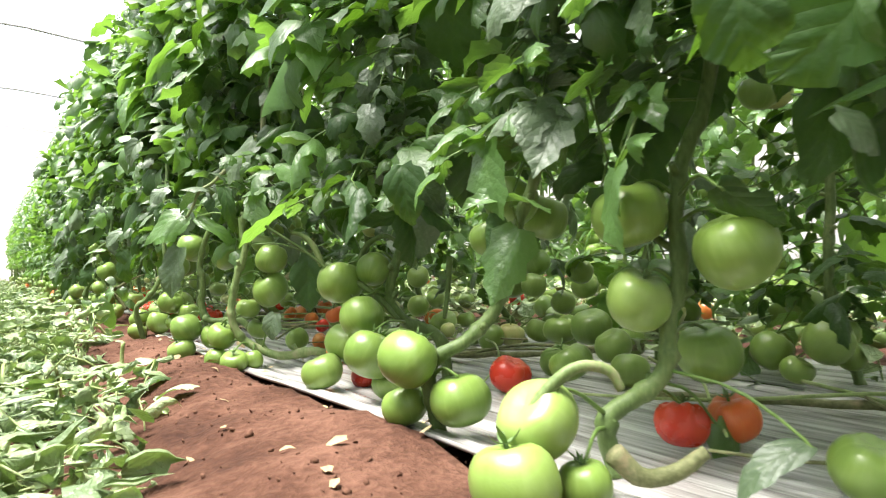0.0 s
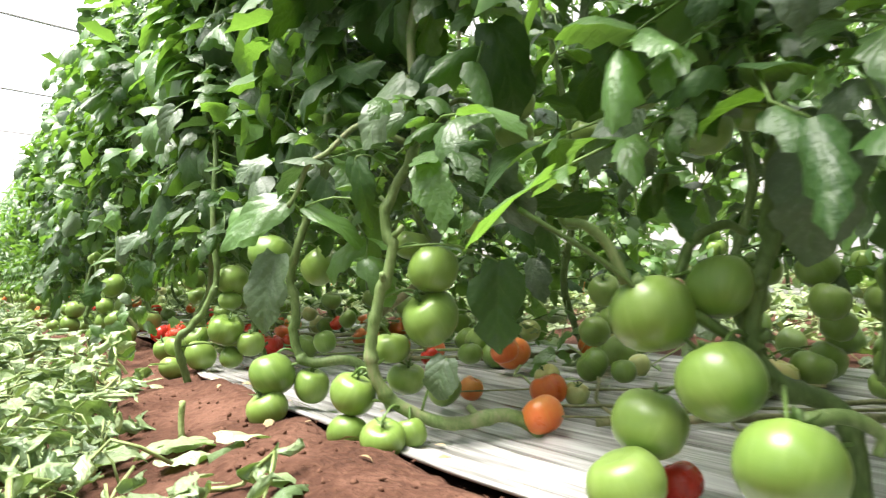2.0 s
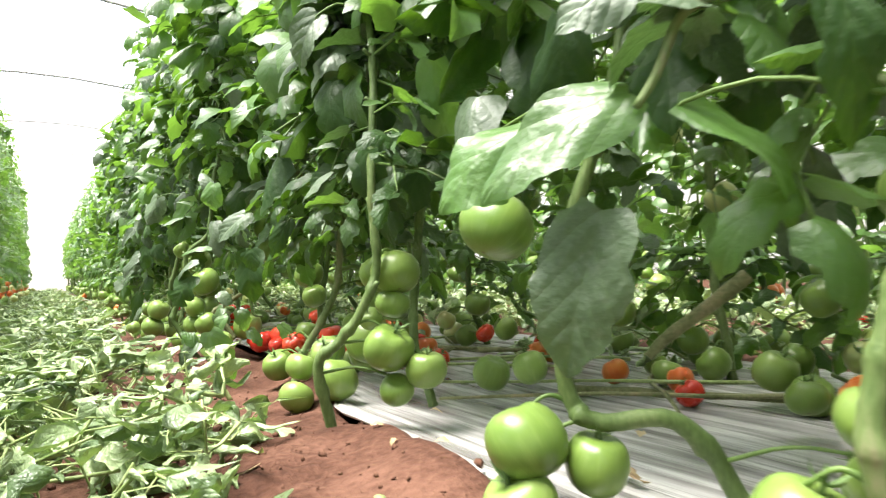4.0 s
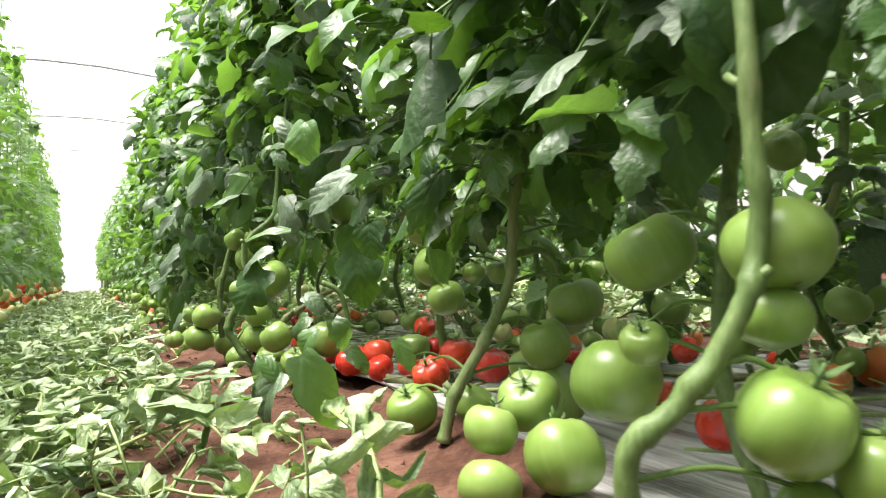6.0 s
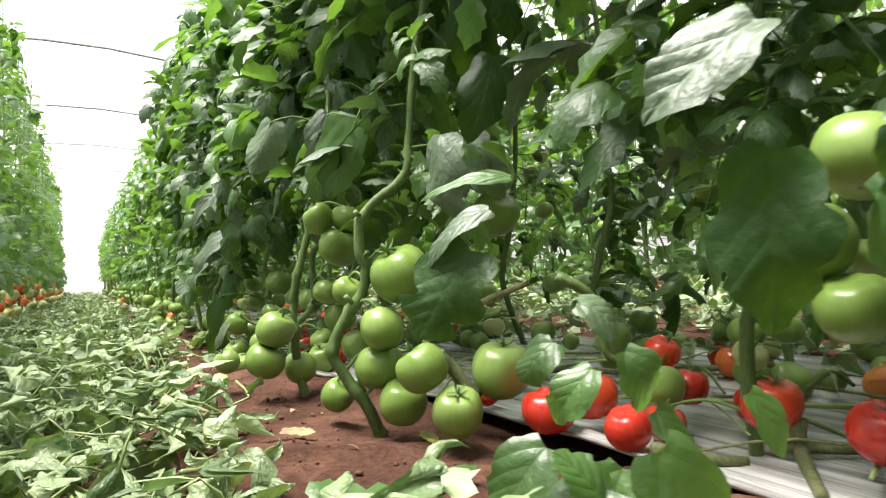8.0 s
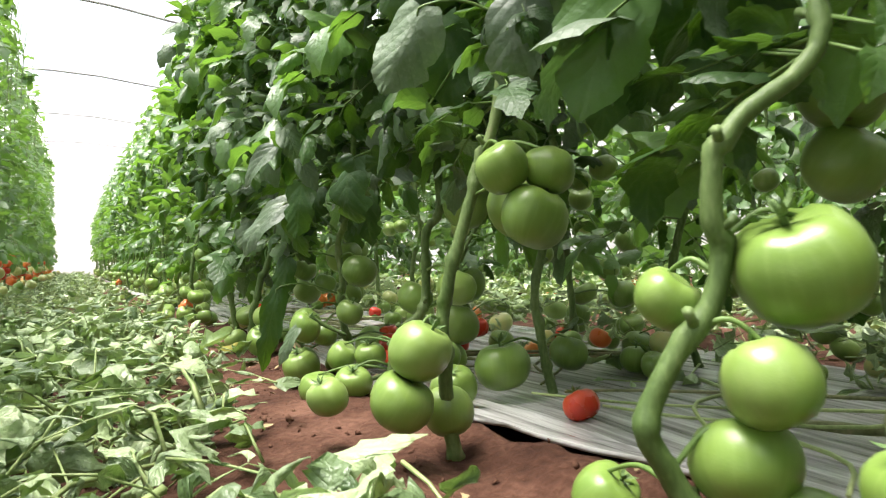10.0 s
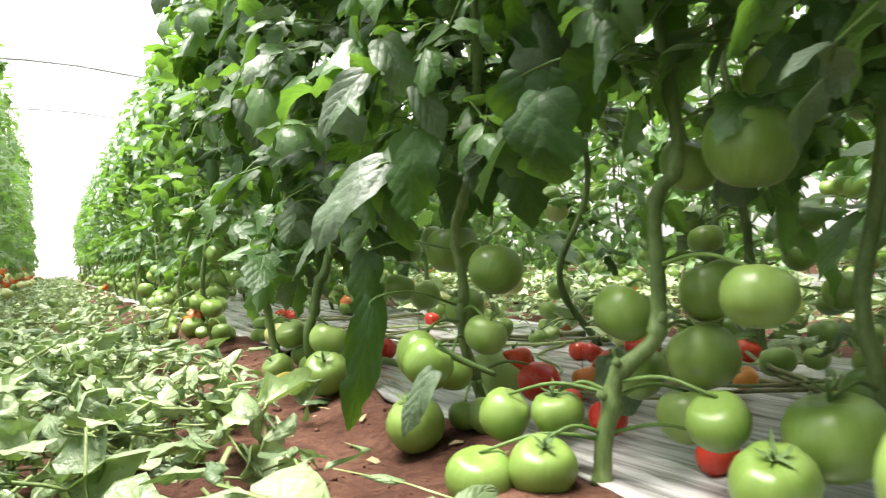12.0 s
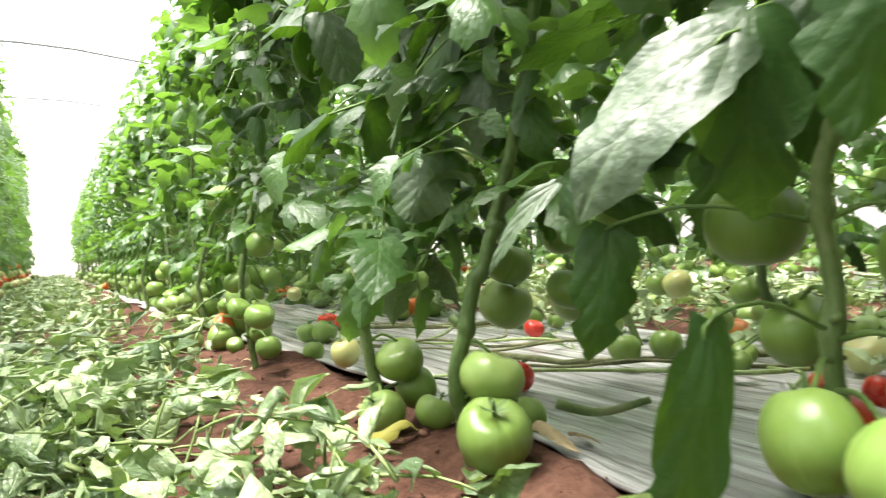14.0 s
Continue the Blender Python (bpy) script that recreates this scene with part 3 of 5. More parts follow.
        # "s" blades use the leaf copy whose colour holds the shade
        part("leaf", mesh_of("leaf", v, f, [{"d": LEAF_DUSTY, "l": LEAF, "s": LEAF_OLD_SHADED}[kind]], uv), thing, back @ blade_pose(b, t, face))
        p0 = back @ Vector(b)
        near = min(path, key=lambda q: (q - p0).length)
        if (near - p0).length < 0.16:
            stalk([near, near.lerp(p0, 0.55) + Vector((0, 0, 0.015)), p0, back @ Vector(b).lerp(Vector(t), 0.12)], thing, 0.0016, "leaf_stalk")
    for r, run in stalks:
        stalk([back @ Vector(p) for p in run], thing, r, "fruit_stalk" if r < 0.007 else "side_branch", STEM if r < 0.007 else STEM_OLD, 8, 4 * len(run) + 2)
    fruit = list(fruit)
    if lean < 0:
        end = points[-1]
        for cz, n in ((0.04, 4), (0.05, 4), (0.13, 2), (0.36, 2), (0.52, 2)):
            cx, cy = end[0] + rng.uniform(-0.14, 0.14), end[1] + rng.uniform(-0.2, 0.2)
            for k in range(n):
                d = rng.uniform(0.045, 0.072)
                q = (cx + rng.uniform(-0.06, 0.06), cy + rng.uniform(-0.06, 0.06), max(cz + rng.uniform(-0.035, 0.035), 0.01 + d * 0.42))
                if all((Vector(q) - Vector(o[:3])).length > 0.85 * (d + o[3]) / 2 for o in fruit):
                    fruit.append((*q, d, "o" if cz < 0.1 and rng.random() < 0.13 else "p" if rng.random() < 0.2 else "g"))
    for x, y, z, d, ripe in fruit:
        c = back @ Vector((x, y, z))
        tomato(c, d, ripe, thing, rng, low=x > 0.98)
        near = min(path, key=lambda q: (q - c).length + 0.5 * abs(q.z - c.z - 0.03))
        top = c + Vector((0, 0, d * 0.36))
        if (near - top).length < 0.13:
            stalk([near, near.lerp(top, 0.5) + Vector((0, 0, 0.012)), top], thing, 0.0021)
    return thing


def far_plant(rng, low=True, ripe=0.2, fruits=9, lean=1.0, bare=0.34, leaves=60, top=1.75):
    """A plant seen from some way off: its leaves are one mesh."""
    thing = new("tomato_plant")
    tagged(thing, "leafy staked tomato plant with fruit hanging low", "plant", "tomato plants in the rows")
    pts = up_stem([(0, 0, 0), (rng.uniform(-0.03, 0.03), rng.uniform(-0.06, 0.06), 0.18), (rng.uniform(-0.03, 0.03), rng.uniform(-0.06, 0.06), 0.4)], lean, rng, top)
    me, path = stem_mesh(pts, 0.008, rng, 20, 6)
    part("stem", me, thing)
    pile = Pile()
    upper = [p for p in path if p.z > bare]
    made = 0
    while made < leaves:
        p = rng.choice(upper)
        if p.z > 1.15 and rng.random() < 0.45:
            continue
        src = rng.choice(LOW_PILES if low else FAR_PILES if fruits else BACK_PILES)
        m = leaf_pose(p, face_azimuth(rng, -1), rng, size=(0.62 if p.z < 0.5 else 0.76) if fruits else 1.05)
        tip = m @ Vector((0, 0.27, -0.08))
        if tip.x + 0.5 < (face_limit(tip.z) if lean > 0.6 else 0.37) or tip.z < bare - 0.08:
            continue
        made += 1
        k = len(pile.v)
        pile.v.extend(m @ v for v in src.v)
        pile.f.extend(tuple(i + k for i in f) for f in src.f)
        pile.uv.extend(src.uv)
        pile.s.extend(src.s)
    tagged(part("foliage", pile.mesh("foliage", [LEAF, STALK]), thing), kind="stuff")
    for t in range(fruits // 3):
        cz = (0.06, rng.uniform(0.16, 0.5), 0.12)[t % 3] if lean > -0.05 else rng.uniform(0.05, 0.32)
        cx, cy = (rng.uniform(-0.05, 0.08) if lean > 0 else rng.uniform(-0.16, 0.06)) + (0.05 if t == 1 else 0) + (rng.uniform(-0.1, 0.1) if t > 2 else 0), rng.uniform(-0.12, 0.12)
        for k in range(3):
            d = rng.uniform(0.058, 0.082)
            p = Vector((cx + rng.uniform(-0.05, 0.05), cy + rng.uniform(-0.06, 0.06), cz + rng.uniform(-0.03, 0.04)))
            p.z = max(p.z, d * 0.45)
            r = "g"
            if (t == 0 or lean < 0) and rng.random() < ripe * 2:
                r = rng.choice("roopopg" if lean > 0 else "oppogrg")
            tomato(p, d, r, thing, rng, True)
        c0 = Vector((0, 0, cz + 0.12))
        stalk([c0, c0.lerp(Vector((cx, cy, cz)), 0.6) + Vector((0, 0, 0.03)), (cx, cy, cz)], thing, 0.0028, sides=4, n=5)
    return thing


# ---- ground ----
MULCH_EDGE, MULCH_FAR = 0.45, 1.32
MULCH_LINE = ((-9.0, 0.45), (1.9, 0.45), (2.55, 0.46), (2.78, 0.56), (3.0, 0.575), (3.2, 0.575), (3.5, 0.61), (3.85, 0.61), (4.2, 0.53), (4.45, 0.49), (4.7, 0.53), (5.05, 0.49), (5.35, 0.55), (5.8, 0.56), (6.4, 0.53), (7.5, 0.48), (40.0, 0.46))
PITCH = 1.82


def fbm(x, y, s, k=3):
    return sum(noise.noise(Vector((x / s * 2 ** i, y / s * 2 ** i, 3.1))) / 2 ** i for i in range(k))


def along(table, y):
    """The value of a table of (y, value) at y, by straight lines."""
    for (a, p), (b, q) in zip(table, table[1:]):
        if a <= y <= b:
            return p + (q - p) * (y - a) / (b - a)
    return table[0][1]


def ground_height(x, y):
    z = -0.012 + 0.014 * fbm(x, y, 0.35, 2) + 0.009 * fbm(x + 7, y, 0.09, 3)
    if -0.7 < x < 0.7 and 0 < y < 8:
        z += 0.009 * (0.35 - abs(noise.noise(Vector((x * 13, y * 13, 8.2))))) + 0.005 * (0.3 - abs(noise.noise(Vector((x * 31, y * 31, 2.4)))))
    hump = math.exp(-((x - 0.32) / 0.13) ** 2) * (0.022 + 0.02 * noise.noise(Vector((3.3, y * 1.6, 0))))
    z += hump
    if y < 1.7:
        z += 0.012 * math.exp(-((x - 0.3) / 0.16) ** 2)
    bed = x - along(MULCH_LINE, y)
    # loose soil banked against the edge of the film, with gaps
    bank = 0.034 * math.exp(-((bed + 0.015) / 0.07) ** 2) * min(1, max(0.3, 0.8 + 1.3 * noise.noise(Vector((y * 2.1, 6.6, 0)))))
    for c, w in ((1.08, 0.08), (1.5, 0.07), (2.47, 0.16), (3.6, 0.07)):
        bank *= 1 - 0.85 * math.exp(-((y - c) / w) ** 2)
    z += bank * (1 - min(1, max(0.0, bed / 0.02)))
    if bed > 0 and x < MULCH_FAR:
        z -= (0.024 if y < 1.6 or 2.1 < y < 2.65 else 0.016) * min(1, bed / 0.03, (MULCH_FAR - x) / 0.03)
    return z


def lines(*spans):
    out = []
    for a, b, s in spans:
        out.extend(np.arange(a, b - 1e-6, s))
    return out


gx = lines((-300, -60, 80), (-60, -10, 10), (-10, -3, 1), (-3, -0.9, 0.1), (-0.9, -0.1, 0.04), (-0.1, 0.56, 0.02), (0.56, 1.3, 0.08), (1.3, 3.4, 0.08), (3.4, 12, 0.8), (12, 60, 12), (60, 301, 80))
gy = lines((-300, -20, 70), (-20, -1, 1.9), (-1, 0.2, 0.06), (0.2, 7, 0.025), (7, 26, 0.16), (26, 60, 6), (60, 400, 80))
gv = [(x, y, ground_height(x, y) if -4 < x < 8 and -2 < y < 27 else -0.03) for y in gy for x in gx]
gw = len(gx)
gf = [(j * gw + i, j * gw + i + 1, (j + 1) * gw + i + 1, (j + 1) * gw + i) for j in range(len(gy) - 1) for i in range(gw - 1)]
ground = new("ground", mesh_of("ground", gv, gf, [SOIL]))
tagged(ground, "red-brown bare soil of the greenhouse floor", "ground", kind="structure")


def mulch_sheet(x0, x1, y0, y1, fine, rng):
    """A strip of grey plastic film with folds along its length and a rolled, lifted edge."""
    nx = 110 if fine else 12
    step = 0.07 if fine else 0.4
    ny = int((y1 - y0) / step)
    verts, faces = [], []
    ph = [rng.uniform(0, 6) for _ in range(6)]
    for j in range(ny + 1):
        y = y0 + (y1 - y0) * j / ny
        edge = (along(MULCH_LINE, y) - MULCH_EDGE if fine else 0.0) + 0.018 * noise.noise(Vector((y * 1.3, 5.5, x0))) + 0.008 * noise.noise(Vector((y * 5, 1.5, x0)))
        for i in range(nx + 1):
            u = i / nx
            x = x0 + edge * (1 - u) + (x1 - x0) * u
            rip = 0.0
            for k, fr in enumerate((11, 19, 31, 47)):
                amp = max(0, noise.noise(Vector((y * 0.55 + k * 9, x * 5, x0 + k))) + 0.12)
                wave = math.sin(x * fr * 6.283 + ph[k] + 1.6 * noise.noise(Vector((y * 0.7, k, x * 2))))
                rip += amp * (0.011, 0.008, 0.006, 0.004)[k] * (1 - abs(wave)) ** 3
            z = 0.006 + rip + 0.01 * noise.noise(Vector((x * 2, y * 2, 4)))
            lip = math.exp(-((u * (x1 - x0)) / 0.05) ** 2)
            z += lip * (0.012 + 0.012 * noise.noise(Vector((y * 2.2, 8.1, x0))))
            verts.append((x, y, z))
    w = nx + 1
    for j in range(ny):
        for i in range(nx):
            faces.append((j * w + i, j * w + i + 1, (j + 1) * w + i + 1, (j + 1) * w + i))
    # a narrow hem turned under along the edge
    k = len(verts)
    for j in range(ny + 1):
        x, y, z = verts[j * w]
        verts.append((x + 0.004, y, z - 0.007))
        verts.append((x + 0.03, y, z - 0.014))
    for j in range(ny):
        faces.append((j * w, (j + 1) * w, k + 2 * j + 2, k + 2 * j))
        faces.append((k + 2 * j, k + 2 * j + 2, k + 2 * j + 3, k + 2 * j + 1))
    return mesh_of("mulch_film", verts, faces, [MULCH])


MR = random.Random(3)
for i, (x0, fine) in enumerate(((MULCH_EDGE, True), (MULCH_EDGE + PITCH, False), (MULCH_EDGE - PITCH, False), (MULCH_EDGE + 2 * PITCH, False))):
    for y0, y1, f in (((-0.8, 8, True), (8, 22, False)) if fine else ((-1, 22, False),)):
        tagged(new("mulch_film", mulch_sheet(x0, x0 + MULCH_FAR - MULCH_EDGE, y0, y1, f, MR)), "wrinkled grey plastic mulch film over the planting bed", "mulch film", "mulch strips", "structure")

# ---- end wall and wires ----
END = 22.5
v, f = [Vector(p) for p in ((-30, END, -0.1), (30, END, -0.1), (30, END, 4.5), (-30, END, 4.5), (-30, END + 0.02, -0.1), (30, END + 0.02, -0.1), (30, END + 0.02, 4.5), (-30, END + 0.02, 4.5))], [(0, 1, 2, 3), (7, 6, 5, 4), (0, 4, 5, 1), (3, 2, 6, 7)]
tagged(new("wall_north", mesh_of("wall_north", v, f, [FILM])), "milky white plastic film end wall of the greenhouse", "wall", kind="structure")
v, f = [Vector(p) for p in ((5.0, -4, -0.1), (5.0, END, -0.1), (5.0, END, 4.5), (5.0, -4, 4.5), (5.02, -4, -0.1), (5.02, END, -0.1), (5.02, END, 4.5), (5.02, -4, 4.5))], [(0, 1, 2, 3), (7, 6, 5, 4), (0, 4, 5, 1), (3, 2, 6, 7)]
tagged(new("wall_east", mesh_of("wall_east", v, f, [FILM])), "milky white plastic film side wall of the greenhouse", "wall", kind="structure")
for k in range(7):
    y = 2.2 + 2.62 * k
    path = [Vector((-1.6 + 0.5 * i, y + 0.33 * (-1.6 + 0.5 * i), 2.45 - 0.03 * math.sin(i * 1.3))) for i in range(12)]
    v, f = tube(path, 0.011, 6)
    tagged(new("cross_wire", mesh_of("cross_wire", v, f, [WIRE])), "thin grey wire stretched across the aisle overhead", "wire", "overhead wires", "structure")

# ---- plants of the rows ----
PR = random.Random(21)
near_plant([(0.500, 0.100, 0.000), (0.520, 0.120, 0.200), (0.550, 0.100, 0.400)],
           [],
           blades=[((0.476, 0.233, 0.404), (0.425, 0.264, 0.340), 0.059, "s", (-0.77, -0.42, -0.48)), ((0.372, 0.262, 0.398), (0.378, 0.259, 0.345), 0.049, "s", (-0.71, -0.49, -0.50)), ((0.498, 0.278, 0.330), (0.526, 0.261, 0.304), 0.027, "d", (-0.64, -0.34, 0.69))],
           lean=1, radius=0.010, seed=0, label="staked tomato plant with green fruit over grey mulch")
near_plant([(0.535, 0.543, 0.012), (0.529, 0.547, 0.064), (0.567, 0.523, 0.096), (0.586, 0.511, 0.135), (0.593, 0.506, 0.216), (0.595, 0.505, 0.291), (0.624, 0.487, 0.376)],
           [(0.558, 0.528, 0.276, 0.075, "g"), (0.581, 0.422, 0.237, 0.080, "g"), (0.701, 0.554, 0.115, 0.075, "g"), (0.419, 0.523, 0.090, 0.080, "g"), (0.375, 0.502, 0.047, 0.080, "g"), (0.446, 0.494, 0.031, 0.053, "g"), (0.654, 0.557, 0.041, 0.060, "r"), (0.723, 0.541, 0.039, 0.062, "o"), (0.658, 0.355, 0.035, 0.068, "g"), (0.561, 0.526, 0.189, 0.066, "g")],
           blades=[((0.542, 0.410, 0.293), (0.591, 0.380, 0.253), 0.035, "s", (-0.78, -0.54, -0.32)), ((0.589, 0.368, 0.068), (0.525, 0.408, 0.033), 0.029, "d", (-0.47, -0.33, 0.82)), ((0.679, 0.533, 0.041), (0.700, 0.520, -0.014), 0.038, "l", (-0.47, -0.36, 0.81))],
           stalks=[(0.0055, [(0.396, 0.520, 0.081), (0.415, 0.508, 0.116), (0.441, 0.491, 0.139), (0.465, 0.477, 0.135), (0.475, 0.471, 0.117)]), (0.0085, [(0.472, 0.483, 0.059), (0.493, 0.470, 0.035), (0.521, 0.453, 0.038), (0.544, 0.438, 0.055)])],
           lean=1, radius=0.011, seed=1, label="staked tomato plant with green and red fruit over grey mulch")
near_plant([(0.487, 0.804, 0.000), (0.467, 0.794, 0.100), (0.512, 0.767, 0.136), (0.544, 0.746, 0.173), (0.558, 0.737, 0.226), (0.576, 0.726, 0.289), (0.601, 0.710, 0.367), (0.622, 0.697, 0.430)],
           [(0.441, 0.801, 0.116, 0.075, "g"), (0.489, 0.761, 0.064, 0.078, "g"), (0.602, 0.808, 0.387, 0.075, "g"), (0.606, 0.786, 0.311, 0.075, "g"), (0.597, 0.827, 0.266, 0.060, "g"), (0.692, 0.820, 0.290, 0.070, "g"), (0.454, 0.840, 0.050, 0.060, "g"), (0.749, 0.846, 0.068, 0.068, "g")],
           blades=[((0.697, 0.614, 0.466), (0.636, 0.653, 0.404), 0.055, "d", (-0.54, -0.51, 0.67)), ((0.505, 0.904, 0.373), (0.513, 0.898, 0.288), 0.056, "s", (-0.76, -0.54, -0.36))],
           lean=1, radius=0.010, seed=2, label="staked tomato plant with green fruit over grey mulch")
near_plant([(0.677, 1.085, 0.002), (0.667, 1.091, 0.095), (0.622, 1.121, 0.127), (0.597, 1.138, 0.172), (0.603, 1.134, 0.224), (0.620, 1.123, 0.275), (0.631, 1.116, 0.334), (0.627, 1.119, 0.419), (0.634, 1.113, 0.498)],
           [(0.720, 0.963, 0.040, 0.070, "r"), (0.511, 1.051, 0.090, 0.087, "g"), (0.575, 1.213, 0.027, 0.049, "r"), (0.490, 1.202, 0.049, 0.073, "g"), (0.525, 1.186, 0.203, 0.080, "g"), (0.571, 1.145, 0.224, 0.061, "g"), (0.533, 1.123, 0.145, 0.074, "g"), (0.541, 1.214, 0.092, 0.072, "g"), (0.724, 1.264, 0.400, 0.075, "g"), (0.816, 1.254, 0.426, 0.070, "g"), (0.552, 1.060, 0.039, 0.068, "g"), (0.859, 1.002, 0.041, 0.068, "g")],
           blades=[((0.651, 1.072, 0.366), (0.612, 1.096, 0.246), 0.078, "d", (-0.35, -0.60, 0.72)), ((0.570, 1.122, 0.590), (0.506, 1.163, 0.531), 0.041, "l", (-0.32, -0.69, 0.65)), ((0.658, 1.067, 0.536), (0.590, 1.110, 0.477), 0.049, "d", (-0.37, -0.65, 0.66)), ((0.560, 1.129, 0.542), (0.537, 1.143, 0.407), 0.060, "l", (-0.32, -0.67, 0.67))],
           stalks=[(0.0022, [(0.412, 1.234, 0.308), (0.484, 1.189, 0.245), (0.547, 1.149, 0.162), (0.583, 1.127, 0.126)]), (0.0050, [(0.565, 1.186, 0.233), (0.578, 1.178, 0.266), (0.604, 1.160, 0.281), (0.623, 1.148, 0.270)]), (0.0048, [(0.495, 1.189, 0.234), (0.483, 1.197, 0.270), (0.467, 1.207, 0.289), (0.452, 1.217, 0.294)]), (0.0055, [(0.500, 1.185, 0.237), (0.536, 1.161, 0.209), (0.573, 1.136, 0.174), (0.600, 1.118, 0.134)]), (0.0060, [(0.536, 1.055, 0.120), (0.565, 1.036, 0.121), (0.588, 1.020, 0.105), (0.585, 1.022, 0.088)]), (0.0045, [(0.663, 1.039, 0.239), (0.658, 1.042, 0.184), (0.651, 1.047, 0.134)])],
           lean=1, radius=0.011, seed=3, label="staked tomato plant with green and red fruit over grey mulch")
near_plant([(0.656, 1.511, 0.012), (0.613, 1.536, 0.040), (0.550, 1.572, 0.034), (0.495, 1.604, 0.061), (0.466, 1.620, 0.094), (0.457, 1.625, 0.132), (0.464, 1.621, 0.178), (0.476, 1.613, 0.236), (0.488, 1.606, 0.299), (0.494, 1.602, 0.363), (0.522, 1.585, 0.431)],
           [(0.767, 1.619, 0.040, 0.061, "o"), (0.658, 1.510, 0.036, 0.059, "o"), (0.534, 1.590, 0.184, 0.085, "g"), (0.535, 1.575, 0.252, 0.068, "g"), (0.538, 1.631, 0.287, 0.052, "g"), (0.440, 1.659, 0.084, 0.067, "g"), (0.428, 1.660, 0.030, 0.062, "g"), (0.445, 1.589, 0.032, 0.061, "g"), (0.486, 1.585, 0.032, 0.045, "g"), (0.499, 1.645, 0.142, 0.055, "g"), (0.528, 1.657, 0.092, 0.057, "g"), (0.782, 1.686, 0.561, 0.075, "g"), (0.802, 1.591, 0.031, 0.040, "p"), (0.722, 1.666, 0.106, 0.048, "o")],
           blades=[((0.612, 1.494, 0.763), (0.584, 1.512, 0.604), 0.086, "d", (-0.28, -0.71, 0.64)), ((0.507, 1.561, 0.510), (0.440, 1.603, 0.437), 0.062, "d", (-0.21, -0.70, 0.69)), ((0.345, 1.672, 0.418), (0.302, 1.697, 0.394), 0.038, "d", (-0.31, -0.68, 0.67)), ((0.398, 1.742, 0.368), (0.299, 1.799, 0.315), 0.057, "l", (-0.28, -0.66, 0.70)), ((0.381, 1.758, 0.288), (0.346, 1.779, 0.179), 0.063, "d", (-0.28, -0.61, 0.74)), ((0.409, 1.710, 0.353), (0.490, 1.664, 0.286), 0.032, "l", (-0.38, -0.60, 0.71)), ((0.598, 1.508, 0.255), (0.587, 1.515, 0.133), 0.072, "s", (-0.74, -0.64, -0.21))],
           more_blades=[((0.559, 1.530, 0.517), (0.518, 1.554, 0.469), 0.047, "d", (-0.54, -0.55, 0.63)), ((0.455, 1.626, 0.414), (0.471, 1.617, 0.310), 0.036, "s", (-0.54, -0.74, -0.40)), ((0.529, 1.549, 0.130), (0.512, 1.559, 0.071), 0.047, "d", (-0.41, -0.44, 0.80))],
           stalks=[(0.0040, [(0.548, 1.606, 0.424), (0.590, 1.578, 0.486), (0.625, 1.555, 0.479)]), (0.0042, [(0.546, 1.635, 0.436), (0.508, 1.659, 0.459), (0.482, 1.674, 0.465), (0.446, 1.697, 0.431), (0.421, 1.712, 0.415), (0.405, 1.722, 0.377), (0.392, 1.730, 0.355)]), (0.0035, [(0.535, 1.615, 0.341), (0.543, 1.610, 0.316), (0.553, 1.605, 0.291)])],
           lean=1, radius=0.011, seed=4, label="staked tomato plant with green and red fruit over grey mulch")
near_plant([(0.598, 1.836, 0.012), (0.555, 1.861, 0.094), (0.491, 1.898, 0.100), (0.466, 1.912, 0.122), (0.461, 1.915, 0.181), (0.462, 1.913, 0.243), (0.477, 1.904, 0.304), (0.496, 1.893, 0.358), (0.511, 1.883, 0.419)],
           [(0.425, 1.936, 0.086, 0.078, "g"), (0.477, 2.042, 0.294, 0.081, "g"), (0.555, 1.994, 0.266, 0.078, "g"), (0.834, 1.697, 0.043, 0.048, "p"), (0.409, 1.929, 0.031, 0.073, "g"), (0.482, 1.904, 0.061, 0.062, "g"), (0.647, 1.741, 0.047, 0.060, "g"), (0.722, 1.771, 0.032, 0.045, "o")],
           blades=[((0.431, 1.896, 0.377), (0.342, 1.952, 0.323), 0.074, "l", (-0.14, -0.69, 0.71))],
           stalks=[(0.0075, [(0.730, 1.923, 0.220), (0.690, 1.948, 0.187), (0.649, 1.974, 0.154), (0.632, 1.984, 0.135)])],
           lean=1, radius=0.010, seed=5, label="staked tomato plant with green fruit over grey mulch")
near_plant([(0.404, 2.408, 0.000), (0.384, 2.398, 0.113), (0.413, 2.381, 0.149), (0.438, 2.366, 0.191), (0.458, 2.354, 0.244), (0.464, 2.349, 0.350)],
           [(0.505, 2.373, 0.245, 0.075, "g"), (0.473, 2.346, 0.136, 0.075, "g"), (0.687, 2.297, 0.085, 0.056, "g"), (0.519, 2.320, 0.101, 0.059, "g"), (0.480, 2.343, 0.074, 0.051, "g"), (0.498, 2.377, 0.198, 0.053, "g")],
           blades=[((0.519, 2.330, 0.419), (0.456, 2.366, 0.368), 0.043, "l", (-0.24, -0.67, 0.70)), ((0.413, 2.388, 0.635), (0.373, 2.412, 0.566), 0.049, "d", (-0.20, -0.73, 0.65))],
           lean=1, radius=0.009, seed=6, label="staked tomato plant with green fruit over grey mulch")
